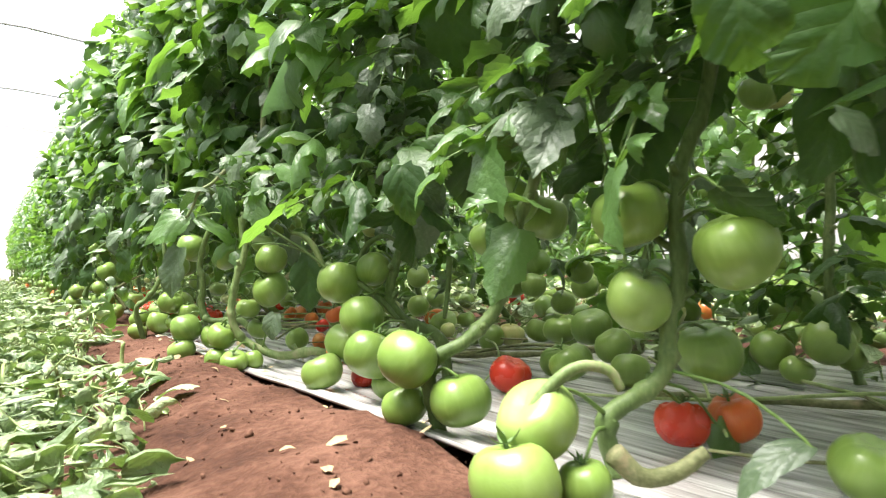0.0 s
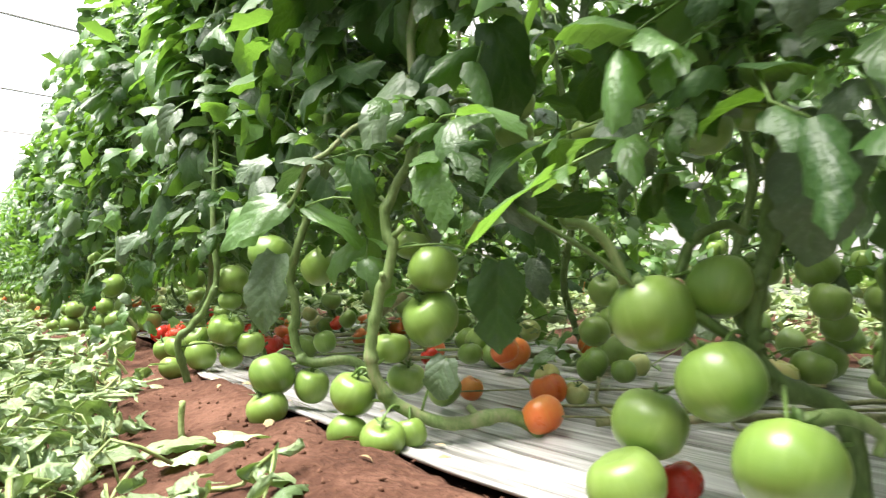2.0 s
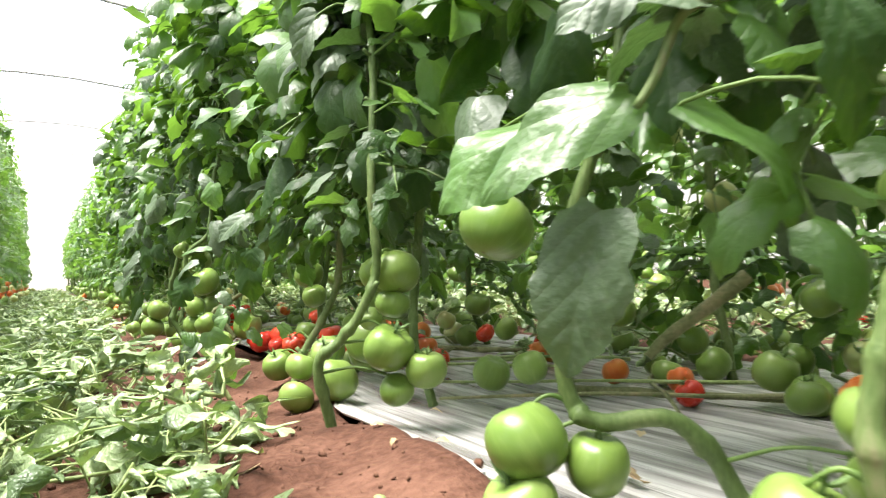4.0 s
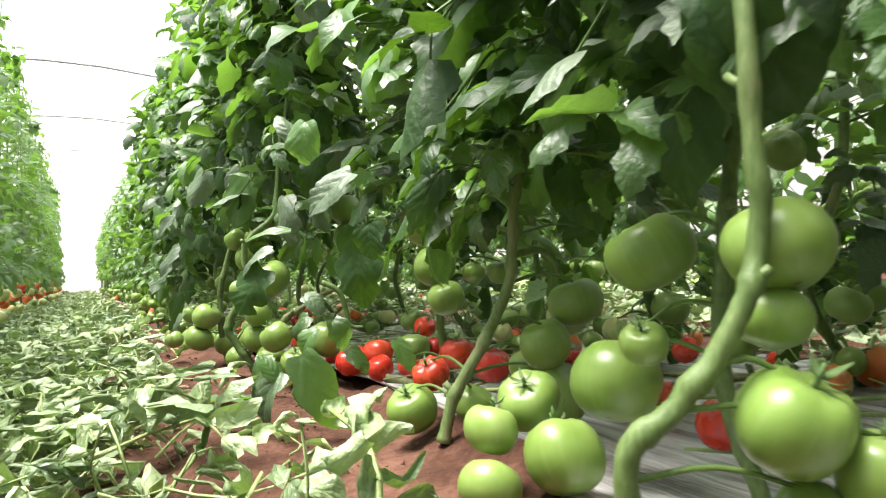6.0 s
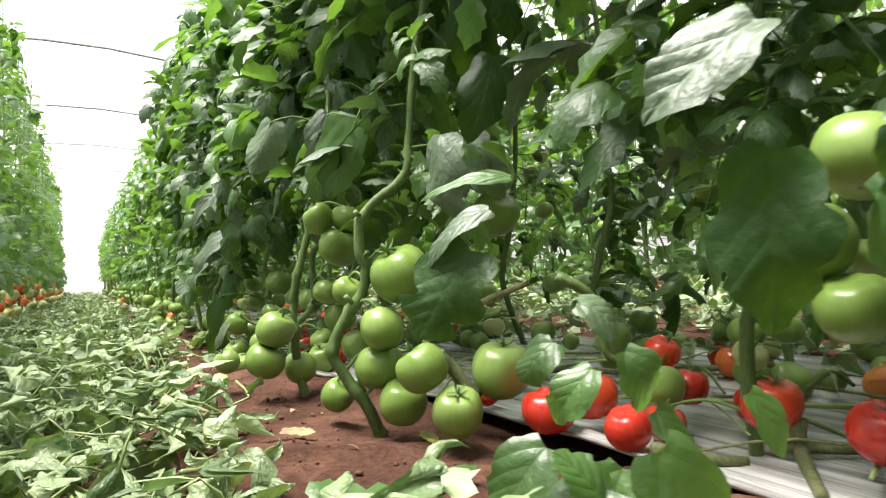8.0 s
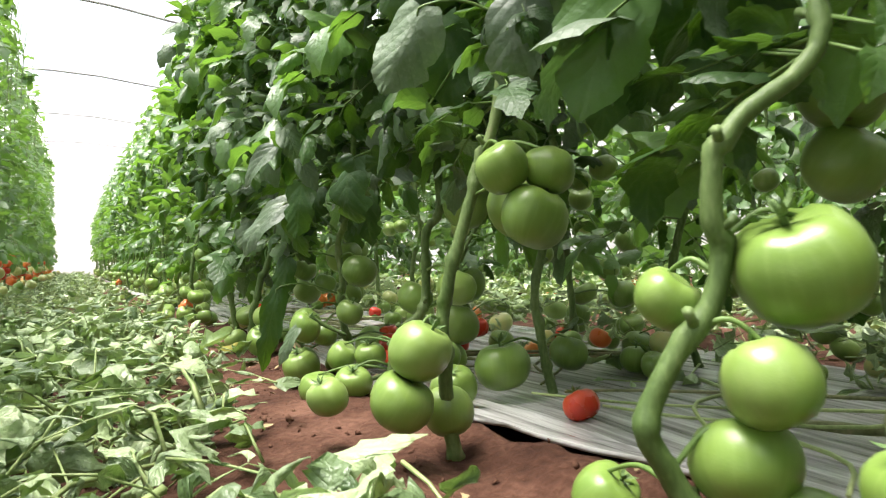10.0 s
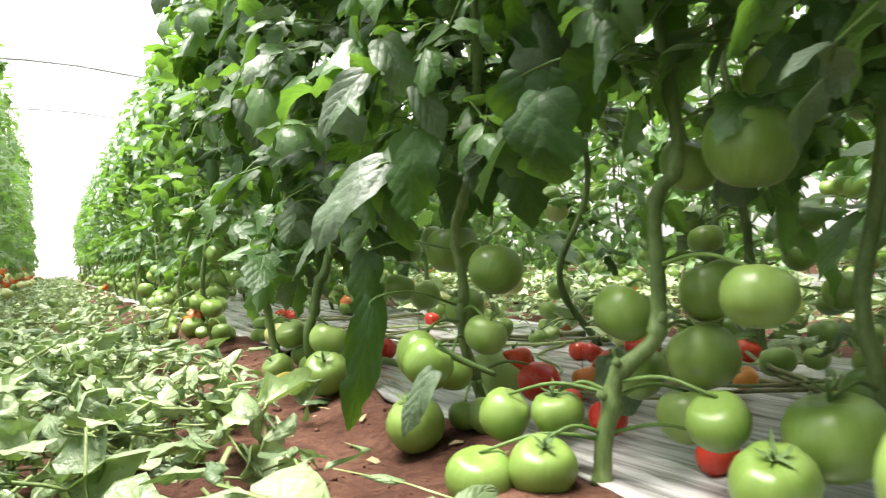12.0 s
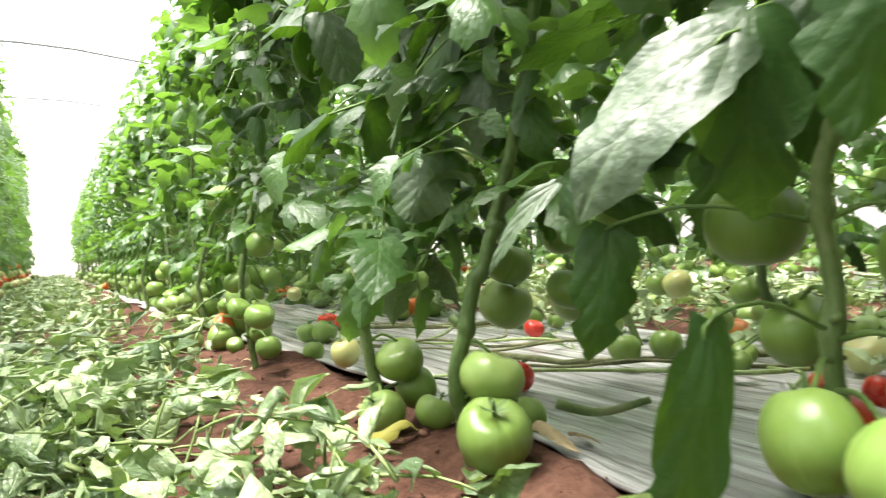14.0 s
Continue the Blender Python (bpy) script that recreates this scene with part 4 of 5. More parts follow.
near_plant([(0.620, 2.500, 0.000), (0.600, 2.520, 0.150), (0.620, 2.500, 0.360)],
           [(0.439, 2.671, 0.080, 0.057, "g"), (0.485, 2.615, 0.056, 0.079, "g"), (0.422, 2.652, 0.029, 0.065, "g"), (0.664, 2.583, 0.062, 0.060, "r"), (0.557, 2.618, 0.118, 0.095, "g"), (0.570, 2.569, 0.245, 0.085, "g"), (0.528, 2.539, 0.165, 0.044, "g"), (0.679, 2.398, 0.067, 0.060, "g")],
           blades=[((0.609, 2.555, 0.401), (0.601, 2.560, 0.326), 0.051, "s", (-0.74, -0.51, -0.43))],
           lean=1, radius=0.009, seed=7, label="staked tomato plant with green and red fruit over grey mulch")
near_plant([(0.496, 2.905, 0.012), (0.516, 2.895, 0.081), (0.550, 2.877, 0.141), (0.582, 2.861, 0.208), (0.597, 2.852, 0.276), (0.613, 2.843, 0.363), (0.646, 2.826, 0.443)],
           [(0.527, 2.994, 0.088, 0.055, "r"), (0.481, 2.965, 0.049, 0.072, "g"), (0.625, 2.841, 0.131, 0.069, "g"), (0.682, 2.845, 0.181, 0.078, "g"), (0.640, 2.837, 0.066, 0.082, "g"), (0.646, 2.916, 0.093, 0.057, "g"), (0.681, 2.793, 0.067, 0.079, "r"), (0.819, 2.906, 0.055, 0.055, "o"), (0.573, 3.073, 0.305, 0.070, "g"), (0.560, 2.933, 0.049, 0.057, "g"), (0.501, 2.697, 0.096, 0.068, "g"), (0.799, 3.029, 0.140, 0.068, "g"), (0.645, 2.948, 0.036, 0.058, "g"), (0.801, 2.809, 0.038, 0.046, "r")],
           blades=[((0.450, 3.055, 0.390), (0.386, 3.088, 0.334), 0.054, "d", (-0.42, -0.60, 0.68)), ((0.457, 3.054, 0.305), (0.442, 3.063, 0.192), 0.071, "s", (-0.59, -0.76, -0.27)), ((0.356, 3.071, 0.129), (0.402, 3.050, 0.016), 0.059, "l", (-0.20, -0.58, 0.79)), ((0.334, 3.087, 0.106), (0.287, 3.112, 0.042), 0.052, "d", (-0.15, -0.60, 0.79)), ((0.678, 2.742, 0.502), (0.595, 2.784, 0.416), 0.061, "s", (-0.61, -0.62, -0.50)), ((0.326, 3.086, 0.100), (0.306, 3.095, 0.136), 0.028, "l", (-0.16, -0.61, 0.78)), ((0.698, 2.802, 0.272), (0.649, 2.826, 0.304), 0.057, "s", (-0.65, -0.68, -0.32))],
           more_blades=[((0.700, 2.799, 0.420), (0.735, 2.783, 0.329), 0.050, "s", (-0.67, -0.62, -0.41)), ((0.343, 3.169, 0.114), (0.306, 3.188, 0.060), 0.047, "l", (-0.23, -0.54, 0.81)), ((0.390, 3.146, 0.095), (0.369, 3.157, 0.040), 0.043, "l", (-0.27, -0.51, 0.81)), ((0.485, 2.827, 0.363), (0.440, 2.850, 0.288), 0.039, "s", (-0.76, -0.52, -0.40)), ((0.429, 2.945, 0.307), (0.430, 2.945, 0.260), 0.043, "s", (-0.65, -0.68, -0.33)), ((0.377, 3.024, 0.459), (0.364, 3.031, 0.396), 0.047, "l", (-0.43, -0.65, 0.63))],
           stalks=[(0.0045, [(0.604, 2.865, 0.251), (0.631, 2.852, 0.256), (0.650, 2.842, 0.241), (0.655, 2.840, 0.222)])],
           lean=1, radius=0.009, seed=68, label="staked tomato plant with green and red fruit over grey mulch")
near_plant([(0.720, 3.320, 0.000), (0.700, 3.300, 0.150), (0.740, 3.290, 0.360)],
           [(0.756, 3.451, 0.064, 0.050, "r"), (0.724, 3.297, 0.069, 0.065, "r"), (0.731, 3.175, 0.057, 0.071, "r"), (0.601, 3.391, 0.047, 0.055, "r"), (0.673, 3.410, 0.037, 0.054, "r"), (0.691, 3.144, 0.225, 0.041, "g"), (0.625, 3.125, 0.188, 0.062, "g"), (0.645, 3.512, 0.060, 0.069, "r"), (0.626, 3.159, 0.242, 0.075, "g"), (0.814, 3.253, 0.220, 0.055, "g"), (0.954, 3.291, 0.027, 0.050, "r"), (0.706, 3.453, 0.071, 0.068, "g"), (0.793, 3.376, 0.048, 0.056, "r"), (0.751, 3.490, 0.107, 0.050, "r")],
           blades=[((0.363, 3.295, 0.258), (0.317, 3.318, 0.185), 0.070, "s", (-0.76, -0.61, -0.23)), ((0.380, 3.287, 0.291), (0.319, 3.316, 0.257), 0.025, "d", (-0.56, -0.43, 0.71)), ((0.420, 3.312, 0.324), (0.341, 3.349, 0.320), 0.016, "l", (-0.58, -0.45, 0.68)), ((0.409, 3.195, 0.461), (0.379, 3.209, 0.511), 0.032, "d", (-0.22, -0.72, 0.66)), ((0.455, 3.213, 0.165), (0.478, 3.203, 0.111), 0.036, "l", (-0.33, -0.53, 0.78)), ((0.431, 3.225, 0.152), (0.397, 3.243, 0.105), 0.035, "l", (-0.29, -0.55, 0.78)), ((0.476, 3.204, 0.114), (0.505, 3.190, 0.074), 0.030, "l", (-0.34, -0.50, 0.80))],
           more_blades=[((0.547, 3.168, 0.123), (0.573, 3.156, 0.069), 0.030, "l", (-0.39, -0.47, 0.79)), ((0.406, 3.203, 0.210), (0.440, 3.187, 0.188), 0.034, "d", (-0.32, -0.57, 0.76)), ((0.431, 3.281, 0.171), (0.402, 3.296, 0.136), 0.037, "l", (-0.28, -0.57, 0.77))],
           stalks=[(0.0045, [(0.476, 3.331, 0.227), (0.503, 3.318, 0.208), (0.513, 3.314, 0.174), (0.518, 3.312, 0.145), (0.539, 3.302, 0.138)]), (0.0075, [(0.592, 3.344, 0.033), (0.638, 3.322, 0.019), (0.678, 3.294, 0.014)]), (0.0080, [(0.734, 3.275, 0.052), (0.736, 3.275, 0.018), (0.641, 3.181, 0.014)]), (0.0035, [(0.926, 3.412, 0.040), (0.958, 3.395, 0.061), (0.986, 3.382, 0.041)])],
           lean=1, radius=0.009, seed=9, label="staked tomato plant with green and red fruit over grey mulch")
near_plant([(0.440, 3.757, 0.000), (0.420, 3.747, 0.044), (0.397, 3.757, 0.094), (0.382, 3.763, 0.138), (0.417, 3.746, 0.213), (0.427, 3.741, 0.280), (0.436, 3.736, 0.335), (0.479, 3.715, 0.373), (0.495, 3.707, 0.418)],
           [(0.471, 3.712, 0.237, 0.093, "g"), (0.437, 3.713, 0.161, 0.066, "g"), (0.439, 3.737, 0.103, 0.075, "g"), (0.455, 3.697, 0.056, 0.069, "g"), (0.409, 3.852, 0.052, 0.055, "g"), (0.484, 3.584, 0.054, 0.066, "g"), (0.453, 3.620, 0.111, 0.073, "g"), (0.569, 3.610, 0.095, 0.085, "g"), (0.414, 3.780, 0.215, 0.051, "g"), (0.715, 3.839, 0.328, 0.085, "g"), (0.590, 3.530, 0.049, 0.074, "r"), (0.709, 3.839, 0.399, 0.085, "g"), (0.778, 3.623, 0.113, 0.057, "g"), (0.607, 3.722, 0.038, 0.034, "r")],
           blades=[((0.465, 3.872, 0.499), (0.432, 3.890, 0.372), 0.077, "l", (-0.20, -0.70, 0.69))],
           extra=[(0.534, 3.627, 0.056), (0.507, 3.639, 0.103), (0.479, 3.652, 0.138), (0.514, 3.635, 0.165), (0.561, 3.613, 0.191), (0.613, 3.588, 0.212)],
           lean=1, radius=0.010, seed=10, label="staked tomato plant with green and red fruit over grey mulch")
near_plant([(0.445, 4.183, 0.000), (0.425, 4.173, 0.093), (0.430, 4.170, 0.154), (0.436, 4.167, 0.203), (0.448, 4.160, 0.269), (0.468, 4.150, 0.339), (0.483, 4.141, 0.391)],
           [(0.386, 4.149, 0.142, 0.073, "g"), (0.364, 4.158, 0.084, 0.079, "g"), (0.440, 4.190, 0.058, 0.065, "g"), (0.500, 4.072, 0.292, 0.080, "g"), (0.537, 4.150, 0.308, 0.090, "g"), (0.660, 4.209, 0.033, 0.052, "r"), (0.312, 4.271, 0.078, 0.052, "g"), (0.469, 4.086, 0.349, 0.061, "g"), (0.517, 4.063, 0.344, 0.061, "g")],
           blades=[((0.411, 4.160, 0.549), (0.370, 4.181, 0.451), 0.076, "d", (-0.23, -0.71, 0.66)), ((0.490, 4.050, 0.545), (0.451, 4.070, 0.424), 0.065, "d", (-0.30, -0.69, 0.66))],
           lean=1, radius=0.010, seed=11, label="staked tomato plant with green and red fruit over grey mulch")
near_plant([(0.740, 4.385, 0.000), (0.720, 4.400, 0.150), (0.750, 4.390, 0.360)],
           [(0.640, 4.384, 0.069, 0.090, "g"), (0.545, 4.376, 0.047, 0.072, "g"), (0.831, 4.465, 0.062, 0.075, "g")],
           lean=1, radius=0.009, seed=12, label="staked tomato plant with green fruit over grey mulch")
near_plant([(0.510, 4.548, 0.012), (0.517, 4.545, 0.065), (0.539, 4.534, 0.123), (0.568, 4.519, 0.157), (0.573, 4.516, 0.219), (0.577, 4.514, 0.292), (0.603, 4.501, 0.346)],
           [(0.570, 4.399, 0.198, 0.065, "g"), (0.566, 4.447, 0.083, 0.060, "g"), (0.620, 4.500, 0.030, 0.046, "r"), (0.459, 4.640, 0.074, 0.056, "g"), (0.495, 4.594, 0.078, 0.056, "g"), (0.580, 4.578, 0.174, 0.066, "g"), (0.650, 4.518, 0.194, 0.077, "g"), (0.631, 4.678, 0.033, 0.049, "r"), (0.610, 4.428, 0.332, 0.085, "g"), (0.700, 4.456, 0.404, 0.080, "g"), (0.401, 4.600, 0.028, 0.068, "g"), (0.449, 4.562, 0.038, 0.065, "g"), (0.637, 4.526, 0.124, 0.077, "g"), (0.618, 4.532, 0.065, 0.068, "g"), (0.632, 4.615, 0.097, 0.060, "g"), (0.684, 4.571, 0.332, 0.068, "g")],
           blades=[((0.604, 4.634, 0.119), (0.624, 4.623, 0.039), 0.051, "d", (-0.45, -0.41, 0.80)), ((0.380, 4.644, 0.132), (0.344, 4.662, 0.067), 0.026, "d", (-0.30, -0.51, 0.80)), ((0.544, 4.531, 0.433), (0.488, 4.558, 0.404), 0.056, "s", (-0.64, -0.59, -0.49)), ((0.434, 4.502, 0.389), (0.425, 4.506, 0.303), 0.068, "s", (-0.76, -0.48, -0.45)), ((0.481, 4.590, 0.429), (0.472, 4.595, 0.367), 0.062, "s", (-0.69, -0.53, -0.49))],
           lean=1, radius=0.010, seed=13, label="staked tomato plant with green and red fruit over grey mulch")
near_plant([(0.568, 4.854, 0.000), (0.548, 4.844, 0.057), (0.537, 4.851, 0.128), (0.535, 4.852, 0.206), (0.529, 4.856, 0.285), (0.556, 4.842, 0.361)],
           [(0.420, 4.738, 0.122, 0.060, "g"), (0.741, 4.785, 0.049, 0.055, "r"), (0.598, 4.724, 0.048, 0.054, "r"), (0.443, 4.807, 0.122, 0.063, "g"), (0.430, 4.803, 0.040, 0.074, "g"), (0.554, 4.789, 0.223, 0.072, "g"), (0.568, 4.903, 0.166, 0.058, "g"), (0.525, 4.777, 0.141, 0.056, "g"), (0.469, 4.772, 0.101, 0.052, "g"), (0.637, 4.828, 0.057, 0.062, "r"), (0.815, 4.880, 0.040, 0.071, "r"), (0.676, 4.939, 0.069, 0.052, "r"), (0.642, 4.950, 0.049, 0.086, "g"), (0.578, 4.945, 0.253, 0.085, "g"), (0.518, 4.769, 0.038, 0.057, "g"), (0.760, 4.877, 0.038, 0.045, "o"), (0.498, 4.800, 0.038, 0.040, "g")],
           blades=[((0.423, 4.829, 0.369), (0.320, 4.879, 0.283), 0.063, "d", (-0.29, -0.65, 0.70)), ((0.389, 4.794, 0.474), (0.327, 4.825, 0.408), 0.037, "d", (-0.31, -0.69, 0.65)), ((0.400, 4.758, 0.507), (0.425, 4.745, 0.441), 0.046, "d", (-0.39, -0.67, 0.63)), ((0.416, 4.712, 0.440), (0.439, 4.700, 0.381), 0.034, "d", (-0.41, -0.63, 0.66)), ((0.398, 4.838, 0.197), (0.359, 4.856, 0.023), 0.047, "s", (-0.41, -0.90, -0.13)), ((0.529, 4.676, 0.382), (0.529, 4.676, 0.276), 0.056, "s", (-0.60, -0.70, -0.37)), ((0.392, 4.970, 0.293), (0.340, 4.997, 0.236), 0.017, "d", (-0.39, -0.57, 0.73))],
           more_blades=[((0.459, 4.991, 0.258), (0.444, 4.998, 0.148), 0.051, "s", (-0.63, -0.74, -0.21)), ((0.639, 5.009, 0.359), (0.612, 5.022, 0.236), 0.060, "s", (-0.72, -0.61, -0.34)), ((0.424, 4.735, 0.396), (0.409, 4.742, 0.294), 0.060, "s", (-0.56, -0.72, -0.41)), ((0.443, 4.830, 0.384), (0.428, 4.837, 0.245), 0.063, "s", (-0.72, -0.58, -0.39)), ((0.478, 4.812, 0.395), (0.467, 4.817, 0.322), 0.056, "s", (-0.73, -0.50, -0.46))],
           stalks=[(0.0042, [(0.580, 4.706, 0.058), (0.604, 4.694, 0.033), (0.631, 4.670, 0.014)]), (0.0042, [(0.602, 4.694, 0.035), (0.546, 4.712, 0.014), (0.480, 4.686, 0.014)]), (0.0040, [(0.427, 4.732, 0.143), (0.453, 4.719, 0.125), (0.489, 4.701, 0.104)])],
           lean=1, radius=0.009, seed=14, label="staked tomato plant with green and red fruit over grey mulch")
near_plant([(0.446, 5.219, 0.000), (0.426, 5.209, 0.108), (0.442, 5.201, 0.167), (0.455, 5.195, 0.221), (0.464, 5.191, 0.257), (0.487, 5.179, 0.309)],
           [(0.452, 5.181, 0.110, 0.069, "g"), (0.434, 5.155, 0.058, 0.080, "g"), (0.476, 5.365, 0.036, 0.052, "g"), (0.542, 5.262, 0.036, 0.056, "g"), (0.724, 5.270, 0.270, 0.068, "g"), (0.637, 5.278, 0.183, 0.060, "g"), (0.681, 5.484, 0.036, 0.056, "r")],
           blades=[((0.440, 5.273, 0.356), (0.424, 5.281, 0.281), 0.073, "d", (-0.32, -0.63, 0.71)), ((0.487, 5.262, 0.509), (0.441, 5.285, 0.384), 0.033, "l", (-0.36, -0.66, 0.66)), ((0.486, 5.205, 0.442), (0.469, 5.213, 0.344), 0.056, "d", (-0.39, -0.63, 0.67))],
           stalks=[(0.0055, [(0.569, 5.231, 0.054), (0.613, 5.207, 0.040), (0.667, 5.178, 0.051)])],
           lean=1, radius=0.010, seed=15, label="staked tomato plant with green fruit over grey mulch")
near_plant([(0.445, 5.460, 0.000), (0.425, 5.450, 0.111), (0.421, 5.453, 0.207), (0.437, 5.446, 0.291), (0.465, 5.431, 0.358)],
           [(0.460, 5.431, 0.100, 0.065, "g"), (0.421, 5.411, 0.037, 0.061, "g"), (0.626, 5.414, 0.159, 0.080, "g"), (0.609, 5.375, 0.219, 0.068, "g"), (0.488, 5.444, 0.056, 0.060, "g"), (0.705, 5.375, 0.251, 0.060, "g"), (0.558, 5.419, 0.037, 0.048, "g")],
           blades=[((0.419, 5.522, 0.594), (0.446, 5.507, 0.489), 0.069, "d", (-0.20, -0.72, 0.67)), ((0.505, 5.378, 0.560), (0.487, 5.387, 0.487), 0.052, "d", (-0.35, -0.68, 0.64))],
           lean=1, radius=0.009, seed=16, label="staked tomato plant with green fruit over grey mulch")
near_plant([(0.430, 6.127, 0.000), (0.410, 6.117, 0.173), (0.437, 6.104, 0.342), (0.462, 6.092, 0.474)],
           [(0.436, 6.518, 0.043, 0.072, "g"), (0.373, 5.993, 0.150, 0.047, "g"), (0.456, 6.171, 0.128, 0.058, "g"), (0.437, 6.037, 0.061, 0.052, "g"), (0.442, 6.130, 0.084, 0.059, "g"), (0.448, 6.409, 0.029, 0.046, "g"), (0.436, 6.380, 0.399, 0.077, "g"), (0.640, 6.412, 0.037, 0.060, "g"), (0.672, 6.368, 0.040, 0.067, "g"), (0.552, 6.099, 0.032, 0.048, "g"), (0.539, 5.857, 0.056, 0.060, "p"), (0.447, 6.087, 0.276, 0.060, "g"), (0.421, 6.219, 0.197, 0.060, "g"), (0.396, 5.925, 0.136, 0.057, "g"), (0.481, 6.202, 0.038, 0.057, "g")],
           blades=[((0.432, 6.073, 0.374), (0.541, 6.015, 0.418), 0.076, "l", (-0.20, -0.68, 0.70))],
           stalks=[(0.0035, [(0.504, 6.326, 0.333), (0.556, 6.297, 0.287), (0.604, 6.271, 0.262)])],
           lean=1, radius=0.008, seed=17, label="staked tomato plant with green fruit over grey mulch")
near_plant([(1.140, 0.200, 0.000), (1.060, 0.220, 0.170), (1.130, 0.200, 0.360)],
           [],
           lying=[(1.12, 0.22, 0.03), (1.00, 0.36, 0.022), (0.95, 0.50, 0.02), (0.82, 0.75, 0.018)],
           lean=-1, radius=0.009, seed=18, label="staked tomato plant with green fruit over grey mulch")
near_plant([(1.140, 0.620, 0.000), (1.100, 0.640, 0.170), (1.130, 0.640, 0.360)],
           [(1.057, 0.620, 0.085, 0.080, "g"), (1.038, 0.661, 0.039, 0.052, "g"), (1.320, 0.758, 0.173, 0.075, "g"), (1.228, 0.759, 0.118, 0.070, "g"), (1.198, 0.810, 0.042, 0.068, "g"), (1.447, 0.750, 0.034, 0.051, "g")],
           lean=-1, radius=0.009, seed=19, label="staked tomato plant with green fruit over grey mulch")
near_plant([(1.140, 1.020, 0.000), (1.140, 1.040, 0.170), (1.130, 1.020, 0.360)],
           [(0.880, 0.851, 0.038, 0.064, "g"), (1.035, 1.196, 0.066, 0.075, "g"), (0.973, 1.035, 0.089, 0.080, "g"), (0.919, 0.925, 0.068, 0.068, "g"), (1.288, 0.843, 0.099, 0.060, "g"), (1.102, 1.126, 0.038, 0.049, "g"), (1.412, 0.908, 0.038, 0.052, "g"), (1.562, 1.241, 0.060, 0.056, "o"), (1.300, 0.664, 0.154, 0.034, "g")],
           lying=[(1.12, 1.04, 0.03), (0.96, 1.18, 0.022), (0.86, 1.32, 0.02), (0.72, 1.47, 0.018)],
           lean=-1, radius=0.009, seed=20, label="staked tomato plant with green fruit over grey mulch")
near_plant([(1.140, 1.450, 0.000), (1.060, 1.470, 0.170), (1.130, 1.470, 0.360)],
           [(0.973, 1.371, 0.533, 0.060, "g"), (0.935, 1.446, 0.493, 0.060, "g"), (1.104, 1.241, 0.061, 0.070, "g"), (1.134, 1.388, 0.042, 0.069, "g"), (1.078, 1.500, 0.026, 0.040, "o"), (1.110, 1.354, 0.208, 0.070, "g"), (1.166, 1.486, 0.204, 0.070, "g"), (1.150, 1.502, 0.149, 0.070, "g"), (1.354, 1.631, 0.074, 0.065, "g"), (1.187, 1.394, 0.047, 0.066, "g"), (1.209, 1.301, 0.148, 0.070, "g"), (1.773, 1.581, 0.059, 0.065, "g"), (1.212, 1.383, 0.105, 0.065, "g"), (1.150, 1.253, 0.186, 0.068, "g"), (0.903, 1.361, 0.522, 0.060, "g"), (1.066, 1.316, 0.159, 0.063, "g"), (0.952, 1.542, 0.511, 0.060, "g"), (0.963, 1.638, 0.038, 0.045, "g"), (1.351, 1.367, 0.042, 0.060, "g"), (0.966, 1.674, 0.183, 0.060, "g"), (1.661, 1.258, 0.038, 0.044, "g")],
           blades=[((0.883, 1.514, 0.481), (0.766, 1.581, 0.480), 0.050, "s", (-0.73, -0.49, -0.47)), ((0.838, 1.541, 0.339), (0.744, 1.595, 0.329), 0.037, "s", (-0.76, -0.55, -0.35))],
           lean=-1, radius=0.009, seed=21, label="staked tomato plant with green and red fruit over grey mulch")
near_plant([(1.140, 1.900, 0.000), (1.100, 1.920, 0.170), (1.130, 1.900, 0.360)],
           [(1.144, 1.890, 0.044, 0.070, "o"), (0.936, 1.917, 0.052, 0.075, "o"), (1.015, 2.029, 0.169, 0.060, "g"), (0.972, 2.022, 0.036, 0.063, "g"), (0.850, 1.757, 0.480, 0.070, "g"), (0.847, 1.742, 0.533, 0.065, "g"), (1.225, 1.975, 0.039, 0.063, "o"), (1.583, 2.053, 0.066, 0.060, "r"), (1.104, 1.779, 0.044, 0.079, "g"), (1.058, 1.687, 0.032, 0.043, "p"), (0.942, 1.693, 0.049, 0.065, "g"), (0.847, 1.943, 0.062, 0.051, "g"), (1.394, 2.091, 0.073, 0.060, "g"), (1.218, 1.838, 0.037, 0.060, "g"), (1.642, 1.949, 0.078, 0.060, "g")],
           blades=[((1.062, 1.900, 0.355), (0.909, 1.988, 0.334), 0.062, "l", (-0.51, -0.49, 0.71)), ((1.204, 1.817, 0.466), (1.099, 1.877, 0.445), 0.044, "l", (-0.59, -0.43, 0.69))],
           lying=[(1.12, 1.92, 0.03), (0.98, 2.06, 0.022), (0.92, 2.20, 0.02), (0.82, 2.40, 0.018)],
           lean=-1, radius=0.009, seed=22, label="staked tomato plant with green and red fruit over grey mulch")
near_plant([(1.140, 2.300, 0.000), (1.140, 2.320, 0.170), (1.130, 2.320, 0.360)],
           [(0.947, 2.399, 0.034, 0.052, "o"), (1.587, 2.177, 0.211, 0.050, "g"), (1.846, 2.353, 0.146, 0.045, "g"), (0.972, 2.267, 0.030, 0.047, "o"), (0.893, 2.173, 0.031, 0.044, "r"), (1.370, 2.378, 0.042, 0.060, "g"), (1.113, 2.137, 0.038, 0.049, "g"), (1.878, 2.154, 0.050, 0.051, "g"), (1.862, 2.509, 0.035, 0.053, "r"), (1.711, 2.240, 0.033, 0.048, "r")],
           lean=-1, radius=0.009, seed=23, label="staked tomato plant with green and red fruit over grey mulch")
